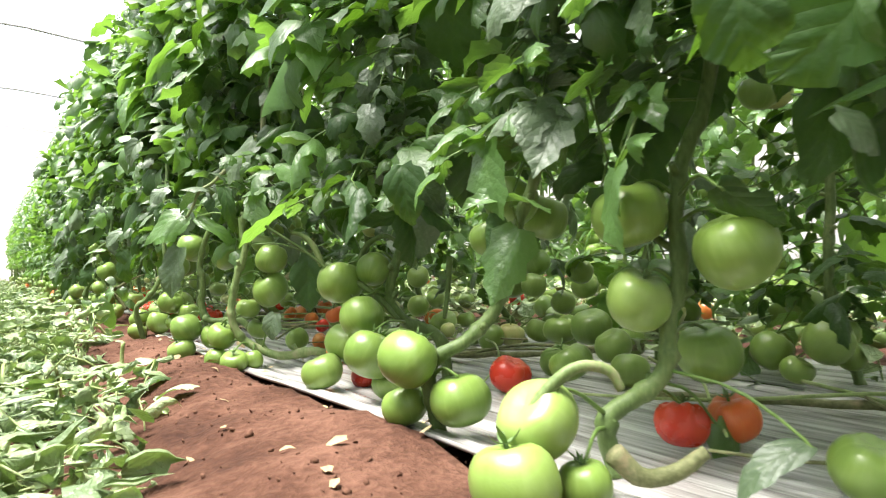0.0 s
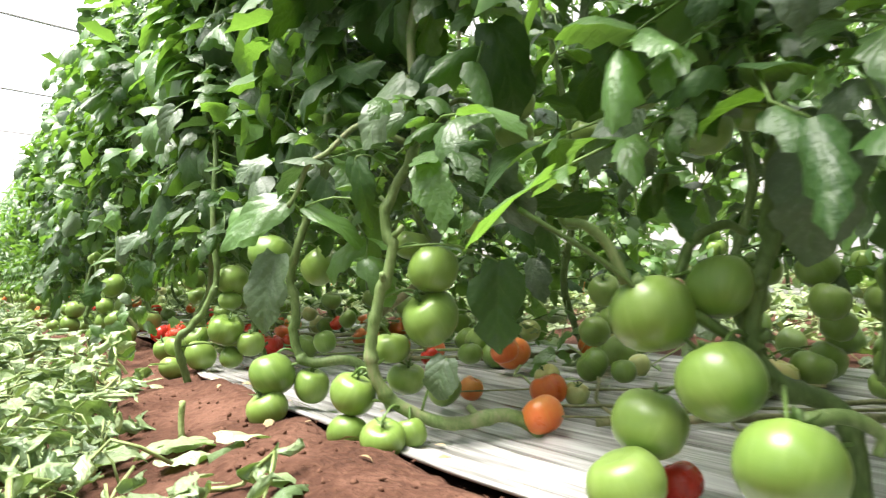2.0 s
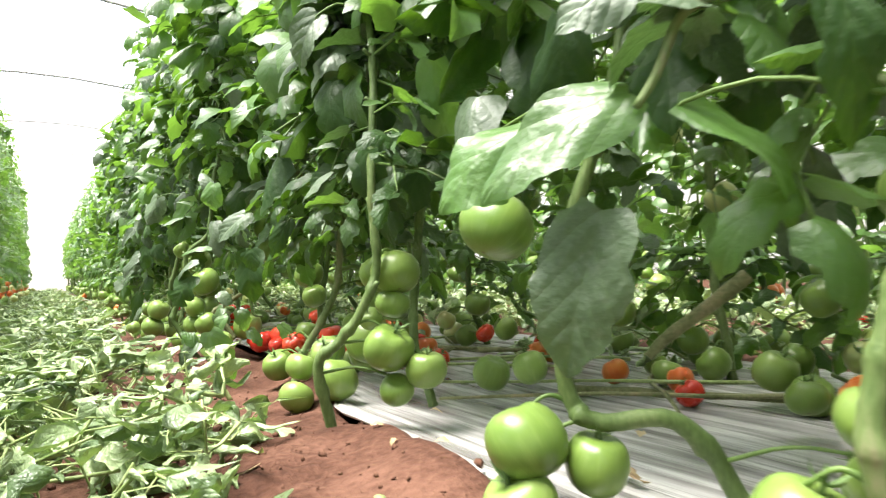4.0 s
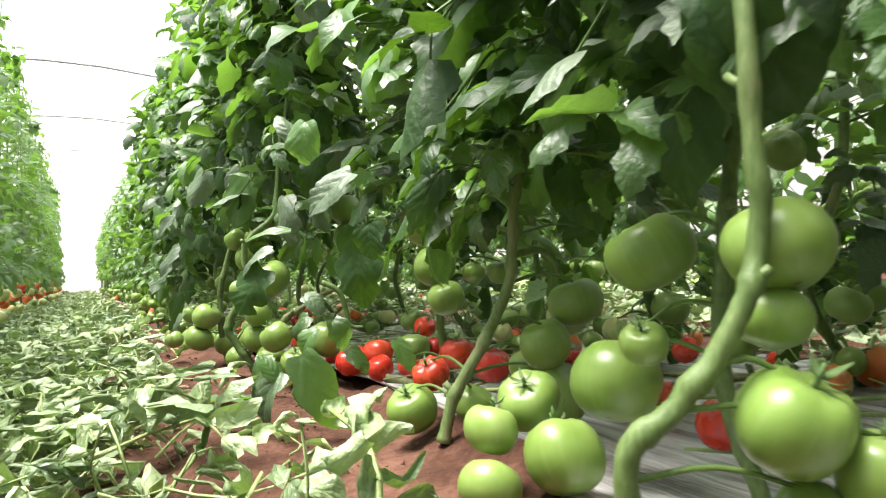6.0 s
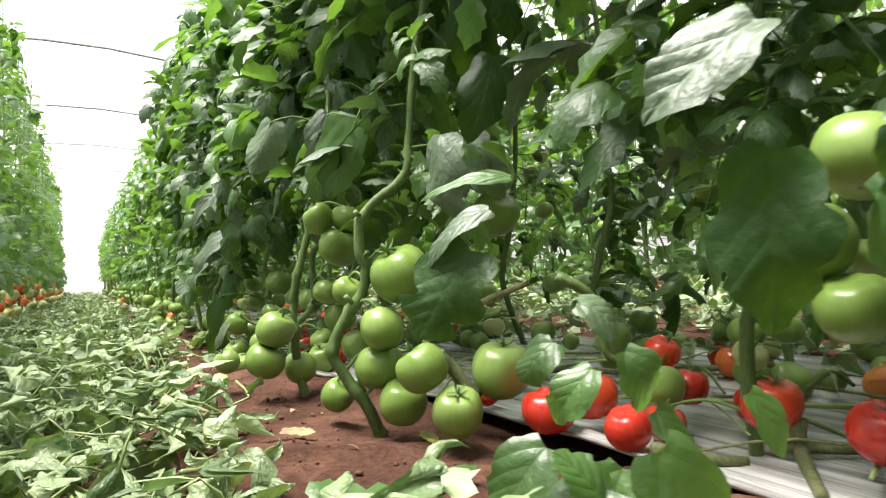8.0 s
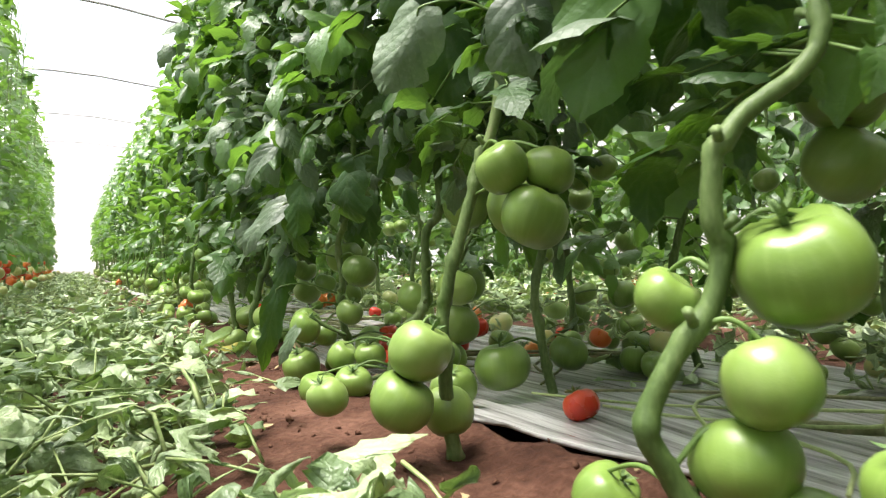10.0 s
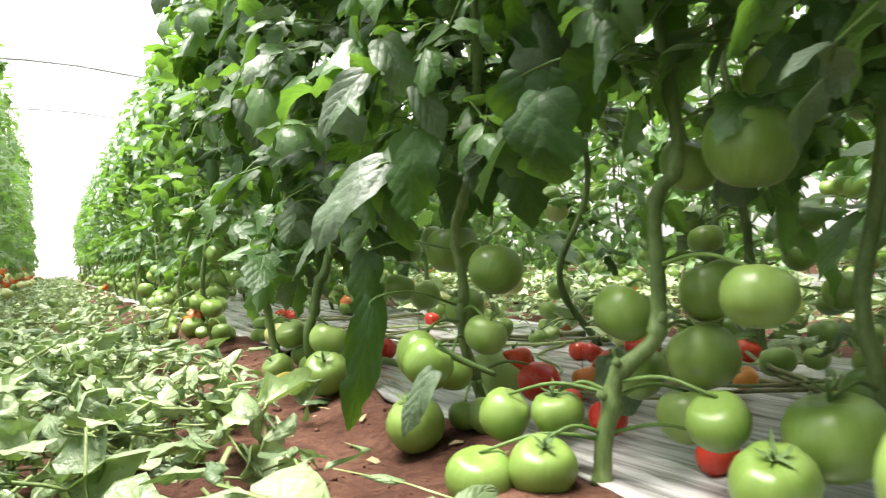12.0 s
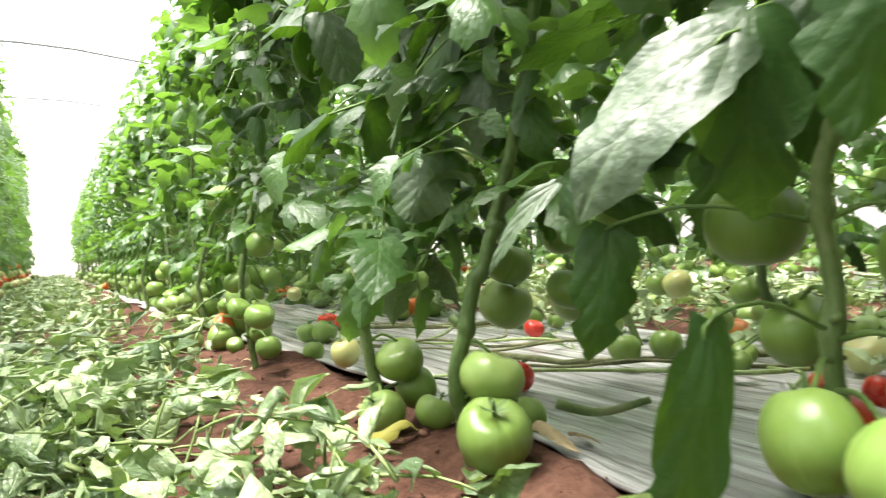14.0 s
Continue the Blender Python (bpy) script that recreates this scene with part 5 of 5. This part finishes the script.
near_plant([(1.140, 2.750, 0.000), (1.060, 2.770, 0.170), (1.130, 2.750, 0.360)],
           [(0.978, 2.693, 0.037, 0.054, "o"), (1.172, 2.927, 0.029, 0.050, "r"), (1.038, 2.894, 0.076, 0.060, "g"), (1.300, 2.236, 0.191, 0.041, "g")],
           lying=[(1.12, 2.77, 0.03), (1.00, 2.91, 0.022), (0.98, 3.05, 0.02), (0.72, 3.30, 0.018)],
           lean=-1, radius=0.009, seed=24, label="staked tomato plant with green and red fruit over grey mulch")
near_plant([(1.140, 3.150, 0.000), (1.100, 3.170, 0.170), (1.130, 3.170, 0.360)],
           [(1.182, 3.254, 0.043, 0.068, "g"), (1.034, 3.366, 0.039, 0.067, "o"), (0.984, 3.264, 0.030, 0.044, "r"), (1.067, 3.042, 0.053, 0.056, "r"), (1.260, 3.217, 0.038, 0.045, "o"), (1.030, 3.188, 0.085, 0.056, "p")],
           lean=-1, radius=0.009, seed=25, label="staked tomato plant with green and red fruit over grey mulch")
near_plant([(1.140, 3.600, 0.000), (1.140, 3.620, 0.170), (1.130, 3.600, 0.360)],
           [(1.006, 3.495, 0.031, 0.065, "g"), (0.899, 3.679, 0.035, 0.068, "g"), (1.171, 3.677, 0.049, 0.060, "p"), (1.111, 3.723, 0.035, 0.058, "r"), (1.277, 3.594, 0.093, 0.070, "g"), (1.306, 3.569, 0.047, 0.065, "g"), (1.007, 3.570, 0.035, 0.056, "g"), (1.358, 3.741, 0.252, 0.072, "g"), (1.200, 3.801, 0.036, 0.050, "p"), (1.014, 3.437, 0.038, 0.044, "g"), (1.436, 3.758, 0.187, 0.060, "g"), (1.173, 3.454, 0.031, 0.048, "g"), (1.300, 2.937, 0.237, 0.039, "g")],
           stalks=[(0.0030, [(0.901, 3.657, 0.048), (0.959, 3.629, 0.044), (0.938, 3.564, 0.014)])],
           lying=[(1.12, 3.62, 0.03), (0.96, 3.76, 0.022), (0.89, 3.90, 0.02), (0.82, 4.05, 0.018)],
           lean=-1, radius=0.009, seed=26, label="staked tomato plant with green and red fruit over grey mulch")
near_plant([(1.140, 4.000, 0.000), (1.060, 4.020, 0.170), (1.130, 4.020, 0.360)],
           [(1.090, 4.210, 0.179, 0.065, "g"), (1.471, 3.885, 0.194, 0.078, "g"), (0.980, 4.116, 0.074, 0.060, "g"), (0.963, 3.863, 0.038, 0.046, "g"), (1.300, 3.787, 0.090, 0.053, "g"), (1.381, 3.811, 0.305, 0.060, "g"), (1.149, 4.113, 0.176, 0.051, "g"), (1.294, 4.142, 0.043, 0.060, "g"), (1.205, 3.939, 0.036, 0.054, "g"), (1.300, 3.741, 0.153, 0.051, "g"), (1.300, 3.683, 0.312, 0.050, "g"), (1.300, 3.803, 0.222, 0.043, "g"), (1.083, 4.155, 0.038, 0.043, "g"), (1.538, 4.111, 0.038, 0.053, "g")],
           lean=-1, radius=0.009, seed=27, label="staked tomato plant with green fruit over grey mulch")
near_plant([(1.140, 4.450, 0.000), (1.100, 4.470, 0.170), (1.130, 4.450, 0.360)],
           [(0.970, 4.443, 0.040, 0.064, "g"), (0.966, 4.392, 0.035, 0.050, "g"), (1.345, 4.319, 0.073, 0.066, "g"), (1.367, 4.295, 0.036, 0.060, "g"), (1.299, 4.361, 0.089, 0.060, "g"), (1.380, 4.297, 0.207, 0.060, "g"), (1.264, 4.335, 0.162, 0.060, "g"), (1.006, 4.560, 0.415, 0.060, "g"), (1.300, 4.327, 0.126, 0.053, "g"), (1.894, 4.424, 0.048, 0.051, "g")],
           lying=[(1.12, 4.47, 0.03), (0.98, 4.61, 0.022), (0.95, 4.75, 0.02), (0.72, 4.95, 0.018)],
           lean=-1, radius=0.009, seed=28, label="staked tomato plant with green fruit over grey mulch")
near_plant([(1.140, 4.850, 0.000), (1.140, 4.870, 0.170), (1.130, 4.870, 0.360)],
           [(1.208, 4.675, 0.022, 0.021, "g"), (1.373, 4.915, 0.265, 0.070, "g"), (1.188, 4.727, 0.139, 0.070, "g"), (1.215, 4.936, 0.077, 0.065, "g"), (1.183, 4.695, 0.069, 0.060, "g"), (0.862, 4.857, 0.077, 0.056, "r"), (0.926, 4.855, 0.038, 0.059, "g"), (1.098, 4.929, 0.238, 0.068, "g"), (1.048, 4.756, 0.038, 0.060, "g"), (1.381, 5.110, 0.321, 0.066, "g"), (1.247, 4.848, 0.196, 0.060, "g"), (1.304, 4.848, 0.046, 0.060, "g"), (1.300, 5.049, 0.038, 0.058, "g"), (0.924, 5.058, 0.038, 0.043, "r"), (1.105, 4.727, 0.038, 0.041, "g"), (0.910, 4.703, 0.038, 0.036, "o"), (1.120, 4.870, 0.035, 0.050, "r")],
           lean=-1, radius=0.009, seed=29, label="staked tomato plant with green and red fruit over grey mulch")
near_plant([(1.140, 5.300, 0.000), (1.060, 5.320, 0.170), (1.130, 5.300, 0.360)],
           [(0.772, 5.445, 0.151, 0.075, "g"), (0.979, 5.169, 0.024, 0.044, "r"), (1.244, 5.088, 0.278, 0.068, "g"), (0.928, 5.509, 0.047, 0.060, "g"), (0.985, 5.468, 0.051, 0.060, "g"), (1.325, 5.096, 0.046, 0.060, "g"), (0.972, 5.305, 0.038, 0.043, "g"), (1.047, 5.355, 0.038, 0.045, "g")],
           lying=[(1.12, 5.32, 0.03), (1.00, 5.46, 0.022), (0.86, 5.60, 0.02), (0.82, 5.85, 0.018)],
           lean=-1, radius=0.009, seed=30, label="staked tomato plant with green and red fruit over grey mulch")
near_plant([(1.140, 5.700, 0.000), (1.100, 5.720, 0.170), (1.130, 5.720, 0.360)],
           [(1.089, 5.795, 0.035, 0.070, "g"), (1.220, 5.878, 0.033, 0.065, "g"), (1.474, 5.691, 0.031, 0.059, "g"), (1.256, 5.901, 0.299, 0.060, "g")],
           lean=-1, radius=0.009, seed=31, label="staked tomato plant with green fruit over grey mulch")
near_plant([(1.140, 6.150, 0.000), (1.140, 6.170, 0.170), (1.130, 6.150, 0.360)],
           [(0.818, 6.646, 0.032, 0.045, "r"), (1.036, 5.936, 0.038, 0.051, "r"), (1.859, 5.960, 0.047, 0.050, "o"), (1.595, 6.128, 0.038, 0.050, "g"), (0.824, 6.755, 0.032, 0.045, "r"), (0.784, 6.695, 0.038, 0.044, "r")],
           lying=[(1.12, 6.17, 0.03), (0.96, 6.31, 0.022), (0.92, 6.45, 0.02), (0.72, 6.60, 0.018)],
           lean=-1, radius=0.009, seed=32, label="staked tomato plant with green and red fruit over grey mulch")
templates = [far_plant(PR, True, 0.05, 15, 1.0, 0.17, 76) for _ in range(5)]
left_templates = [far_plant(PR, False, 0.42, 9, -0.12, 0.36, 58, 2.3) for _ in range(4)]
far_templates = [far_plant(PR, False, 0.12, 18, 0.2, 0.1, 74) for _ in range(4)]
slim_templates = [far_plant(PR, False, 0.1, 9) for _ in range(4)]
hedge_templates = [far_plant(PR, False, 0.15, 0, 0.15, 0.08, 28) for _ in range(4)]


def place_rows():
    used = set()

    def put(group, x, y, lean):
        src = next((g for g in group if g not in used), None) or PR.choice(group)
        turn = 0 if lean > 0 else 180
        m = pose(x + PR.uniform(-0.03, 0.03), y + PR.uniform(-0.05, 0.05), -0.005, 0, 0, turn + PR.uniform(-14, 14))
        if src in used:
            copy_thing(src, m)
        else:
            used.add(src)
            src.matrix_basis = m

    def row(group, x, y0, y1, lean, gap=0.42):
        y = y0
        while y < y1:
            put(group, x, y, lean)
            y += gap

    row(templates, 0.52, 6.6, 13, 1)
    row(slim_templates, 0.52, 13, 21.8, 1)
    # bed carried on unseen behind the camera, added to block sky light
    row(hedge_templates, 0.52, -2.4, -0.1, 1)
    row(far_templates, 1.14, 6.7, 14, -1)
    row(hedge_templates, 1.14, 14, 21.8, -1, 0.6)
    # more unseen plants, behind and left of the camera, that cut side light
    row(hedge_templates, 1.14, -2.2, 0.1, -1)
    row(hedge_templates, -0.5, -2.4, 4.0, -1)
    row(left_templates, -0.43, 4.2, 21.8, -1)
    row(hedge_templates, -1.2, -1, 21.8, 1, 1.2)
    row(far_templates, 2.34, -0.6, 10, 1)
    row(hedge_templates, 2.34, 10, 18, 1, 0.5)
    row(hedge_templates, 2.97, -1, 14, -1, 0.5)
    row(hedge_templates, 4.16, -0.5, 12, 1, 0.6)


place_rows()


# ---- cut leaves on the paths ----
def limp_leaflet(length, width, rng, rows, cols):
    """A wilted blade that lies along +y: broad, lobed, loosely rolled and draped like wet cloth."""
    verts, faces, uvs = [], [], []
    roll0, roll1 = (rng.uniform(0.6, 3.0), rng.uniform(0.8, 4.5)) if rng.random() < 0.5 else (rng.uniform(2.5, 5.5), rng.uniform(3.0, 6.0))
    twist0, twist1 = rng.uniform(-0.5, 0.5), rng.uniform(-1.1, 1.1)
    flip = rng.choice((-1, 1, 1))
    side, hump = rng.uniform(-0.35, 0.35), rng.uniform(-0.05, 0.4)
    ph = rng.uniform(0, 60)
    nip = 46.0
    for i in range(rows + 1):
        u = i / rows
        w = width * 0.5 * math.sin(math.pi * min(1, u * 0.93 + 0.07) ** 0.68) ** 0.8 if 0 < i < rows else width * (0.12 if i == 0 else 0.02)
        phi = roll0 + (roll1 - roll0) * u
        a = twist0 + (twist1 - twist0) * u
        cx, cy = side * length * u * u, length * u * 0.94
        cz = length * hump * math.sin(u * 3.1)
        for j in range(-cols, cols + 1):
            t = j / cols
            ww = w * (1 + 0.2 * math.sin(u * 13 + ph + (2 if t < 0 else 0)) * abs(t))
            r = 2 * ww / phi
            lx, lz = r * math.sin(phi * t / 2), flip * r * (math.cos(phi * t / 2) - 1)
            q = Vector((cx + lx * math.cos(a) - lz * math.sin(a), cy + ww * abs(t) * (0.3 - 0.7 * (1 - u) ** 3), cz + lx * math.sin(a) + lz * math.cos(a)))
            k = Vector((q.x * nip + ph, q.y * nip, ph * 0.7))
            q += Vector((noise.noise(k), noise.noise(k + Vector((9, 0, 0))), 1.5 * noise.noise(k + Vector((0, 9, 0))))) * 0.0125
            verts.append(q)
            uvs.append((0.5 + 0.5 * t, u))
    n = 2 * cols + 1
    for i in range(rows):
        for j in range(n - 1):
            faces.append((i * n + j, i * n + j + 1, (i + 1) * n + j + 1, (i + 1) * n + j))
    return verts, faces, uvs


def limp_leaf(rng, near):
    """A cut leaf lying flat: a bent stalk with limp leaflets."""
    pile = Pile()
    ln = rng.uniform(0.08, 0.19)
    arch = rng.choice((0.02, 0.03, 0.06))
    path = spline([(0, 0, 0), (rng.uniform(-0.04, 0.04), ln * 0.4, rng.uniform(0.3, 1) * arch), (rng.uniform(-0.07, 0.07), ln * 0.75, rng.uniform(0, 0.8) * arch), (rng.uniform(-0.1, 0.1), ln, 0)], 7)
    thick = rng.choice((0.0018, 0.0022, 0.0026, 0.0036))
    run = path if near else path[::3]
    v, f = tube(run, [thick * (1 - 0.55 * i / len(run)) for i in range(len(run))], 4 if near else 3)
    pile.add(v, f, slot=1)
    for k, p in enumerate((path[2], path[3], path[4], path[5], path[6])):
        sgn = (1, -1, 1, -1, 0)[k]
        size = 0.032 + 0.05 * rng.random() ** 1.5
        m = Matrix.Translation(p) @ pose(0, 0, 0, rng.gauss(0, 22), rng.gauss(0, 38), -sgn * rng.uniform(25, 75))
        a = limp_leaflet(size, size * rng.uniform(0.45, 0.75), rng, 6 if near else 4, 3 if near else 1)
        pile.add(a[0], a[1], a[2], 0, m)
    return pile


LITTER_EDGE = ((0.0, 0.04), (0.9, 0.16), (1.1, 0.20), (1.3, 0.24), (1.5, 0.28), (1.7, 0.30), (1.9, 0.29), (2.0, 0.14), (2.1, 0.13), (2.2, 0.31), (2.35, 0.34), (2.5, 0.30), (2.8, 0.36), (3.0, 0.32), (3.3, 0.28), (3.55, 0.22), (3.75, 0.25), (4.0, 0.30), (4.3, 0.34), (4.5, 0.26), (4.72, 0.24), (4.82, 0.31), (4.95, 0.36), (5.15, 0.39), (5.22, 0.38), (5.28, 0.32), (5.4, 0.30), (5.6, 0.29), (6.0, 0.36), (30.0, 0.36))


BARE_SPOTS = ((0.04, 4.855, 0.055, 0.018), (0.01, 5.175, 0.055, 0.018))


def on_bare_spot(q):
    """True where the path's soil shows between the cut leaves."""
    return any(((q.x - x) / rx) ** 2 + ((q.y - y) / ry) ** 2 < 1 for x, y, rx, ry in BARE_SPOTS)


def litter(x0, x1, y0, y1, count, seed, near):
    """Cut leaves, limp and crumpled, thrown over one another."""
    rng = random.Random(seed)
    piles = [limp_leaf(rng, near) for _ in range(24)]
    pile = Pile()
    done = 0
    while done < count:
        x, y = rng.uniform(x0, x1), rng.uniform(y0, y1)
        done += 1
        over = x - (along(LITTER_EDGE, y) - 0.075) if x0 < 0 else x0 + 0.08 - x
        if over > 0 and (x > 0.33 or rng.random() < min(0.99, 0.94 + over * 2)):
            continue
        if near and y > 1.6 and fbm(x + 3, y, 0.5, 2) > 0.34 and rng.random() < 0.85:
            continue
        src = rng.choice(piles)
        soil = 0.014 if along(MULCH_LINE, y) < x < MULCH_FAR else ground_height(x, y)
        z = soil + 0.006 + (0.05 if y < 1.8 else 0.085) * rng.random() ** 1.3
        m = Matrix.Translation((x, y, z)) @ pose(0, 0, 0, rng.gauss(0, 13), rng.choice((0, 180)) + rng.gauss(0, 32), rng.uniform(0, 360)) @ Matrix.Scale(rng.choice((0.8, 0.9, 1.0, 1.0, 1.25)), 4)
        if x0 < 0 and max((m @ v).x for v in src.v[::7]) > along(LITTER_EDGE, y) + 0.03 and rng.random() < 0.93:
            continue
        if near and 4.7 < y < 5.4 and any(on_bare_spot(m @ v) for v in src.v[::6]):
            continue
        k = len(pile.v)
        for v in src.v:
            q = m @ v
            if q.z > z + 0.045:
                q.z = z + 0.045 + 0.25 * (q.z - z - 0.045)
            elif q.z < z - 0.03:
                q.z = z - 0.03 - 0.3 * (z - 0.03 - q.z)
            pile.v.append(q)
        pile.f.extend(tuple(i + k for i in f) for f in src.f)
        pile.uv.extend(src.uv)
        pile.s.extend(src.s)
    return pile.mesh("leaf_litter", [WILT, PALE_STALK])


for x0, x1, y0, y1, n, near in ((-0.62, 0.45, 0.3, 4.2, 1900, True), (-0.62, 0.45, 4.2, 6.4, 1180, True), (-0.6, 0.42, 6.4, 22, 2100, False), (0.95, 1.36, 0.2, 9, 260, False), (1.36, 2.28, 0, 8, 1100, False), (1.36, 2.28, 8, 16, 150, False), (3.14, 4.1, 0, 10, 600, False)):
    tagged(new("leaf_litter", litter(x0, x1, y0, y1, n, int(10 * y0 + x0), near)), "layer of cut, wilted tomato leaves lying on the path", "leaf litter", kind="stuff")


def crumbs(count, seed):
    """Clods of soil, and pale dry scraps, scattered along the bare strip."""
    rng = random.Random(seed)
    pile = Pile()
    for i in range(count):
        x, y = rng.gauss(0.33, 0.09), rng.uniform(0.35, 7.0)
        if not 0.02 < x < along(MULCH_LINE, y):
            continue
        r = 0.0014 + 0.006 * rng.random() ** 6
        z = ground_height(x, y) + r * 0.3
        ring = [Vector((math.cos(k * 1.0472), math.sin(k * 1.0472), rng.uniform(-0.4, 0.4))) for k in range(6)]
        verts = [Vector((0, 0, 0.8))] + ring + [Vector((0, 0, -0.8))]
        faces = [(0, 1 + k, 1 + (k + 1) % 6) for k in range(6)] + [(7, 1 + (k + 1) % 6, 1 + k) for k in range(6)]
        m = Matrix.Translation((x, y, z)) @ pose(0, 0, 0, rng.uniform(0, 90), rng.uniform(0, 90), rng.uniform(0, 360)) @ Matrix.Diagonal((r, r * rng.uniform(0.6, 1), r * rng.uniform(0.35, 0.7), 1))
        pile.add([v * rng.uniform(0.75, 1.2) for v in verts], faces, None, 0, m)
    for i in range(count // 22):
        x, y = rng.gauss(0.36, 0.12), rng.uniform(0.35, 7.0)
        if not 0.05 < x < 1.2:
            continue
        a = leaflet(rng.uniform(0.008, 0.03), rng.uniform(0.004, 0.014), rng, 3, 1, rng.uniform(0, 0.8), rng.uniform(0, 1), 0.4, 0.3, 0.003)
        z = (ground_height(x, y) if x < along(MULCH_LINE, y) else 0.012) + 0.004
        pile.add(a[0], a[1], a[2], 1, pose(x, y, z, rng.uniform(-25, 25), rng.uniform(-30, 30), rng.uniform(0, 360)))
    return pile.mesh("soil_crumbs", [CLOD, DRY])


tagged(new("soil_crumbs", crumbs(2400, 9)), "small clods of red soil and dry leaf scraps", "soil crumbs", kind="stuff")


# ---- single scraps on the soil and the film ----
YELLOW = leaf_material("yellowed_leaf", (0.30, 0.30, 0.04), (0.46, 0.42, 0.08), (0.4, 0.36, 0.05), 0.15, 0.45, 0.1)
SR = random.Random(44)


def fallen_leaf(a, b, width, mat, label, lift=0.014):
    """One leaf blade that lies on the ground between two places."""
    d = Vector((b[0] - a[0], b[1] - a[1], 0))
    v, f, uv = leaflet(d.length, width, SR, 12, 5, SR.uniform(0.1, 0.4), SR.uniform(-0.1, 0.4), SR.uniform(0.0, 0.9), 0.32, 0.012)
    z = (0.012 if along(MULCH_LINE, a[1]) < a[0] < MULCH_FAR else ground_height(*a)) + lift
    thing = new("fallen_leaf", mesh_of("fallen_leaf", v, f, [mat], uv))
    thing.matrix_basis = Matrix.Translation((*a, z)) @ pose(0, 0, 0, 0, 0, math.degrees(math.atan2(-d.x, d.y)))
    tagged(thing, label, "leaf", "fallen leaves")


fallen_leaf((0.36, 5.33), (0.455, 5.365), 0.03, YELLOW, "yellowed tomato leaf lying on red soil")
fallen_leaf((0.51, 5.19), (0.513, 5.12), 0.03, DRY, "dry brown leaf scrap on the mulch film")
fallen_leaf((0.545, 5.175), (0.57, 5.15), 0.02, DRY, "dry brown leaf scrap on the mulch film")
fallen_leaf((0.58, 2.0), (0.577, 1.925), 0.03, DRY, "dry brown leaf scrap on the mulch film")
fallen_leaf((0.362, 5.546), (0.433, 5.574), 0.035, WILT, "pale wilted leaf scrap on red soil")
fallen_leaf((0.38, 5.13), (0.44, 5.14), 0.04, WILT, "pale wilted leaf scrap on red soil")
fallen_leaf((0.49, 3.70), (0.47, 3.61), 0.035, YELLOW, "yellowed tomato leaf lying at the film edge")
for a, b, width in (((0.28, 1.765), (0.395, 1.752), 0.035), ((0.19, 1.85), (0.29, 1.87), 0.05), ((0.22, 1.815), (0.315, 1.85), 0.045), ((0.25, 1.735), (0.33, 1.79), 0.05), ((0.20, 1.77), (0.27, 1.75), 0.045), ((0.10, 1.90), (0.20, 1.925), 0.05), ((0.11, 1.85), (0.20, 1.84), 0.05), ((0.06, 1.94), (0.14, 1.93), 0.06)):
    fallen_leaf(a, b, width, WILT, "pale limp leaf lying underside up on red soil", 0.016)
fallen_leaf((0.242, 1.332), (0.305, 1.331), 0.045, WILT, "pale limp leaf lying on red soil", 0.02)
fallen_leaf((0.227, 1.431), (0.299, 1.499), 0.04, WILT, "pale limp leaf lying on red soil", 0.02)
fallen_leaf((0.24, 3.42), (0.335, 3.40), 0.07, LEAF, "limp green leaf lying on red soil", 0.02)
fallen_leaf((0.335, 3.43), (0.42, 3.41), 0.06, LEAF, "limp green leaf lying on red soil", 0.02)
fallen_leaf((0.30, 3.785), (0.345, 3.765), 0.02, DRY, "dry leaf scrap on red soil")


def cut_stalk(x, y, height, lean):
    """A short stalk cut off and stuck in the litter."""
    z = ground_height(x, y)
    v, f = tube(spline([(0, 0, 0), (lean * 0.4, 0.004, height * 0.5), (lean, 0, height)], 6), [0.0055, 0.005, 0.005, 0.0048, 0.0048, 0.005], 8, 0.06, SR)
    thing = new("cut_stalk", mesh_of("cut_stalk", v, f, [PALE_STALK]))
    thing.matrix_basis = Matrix.Translation((x, y, z - 0.005))
    tagged(thing, "pale green cut stalk standing in the soil", "stalk", "cut stalks")


cut_stalk(0.268, 1.935, 0.062, 0.006)
cut_stalk(0.36, 2.9, 0.05, -0.03)
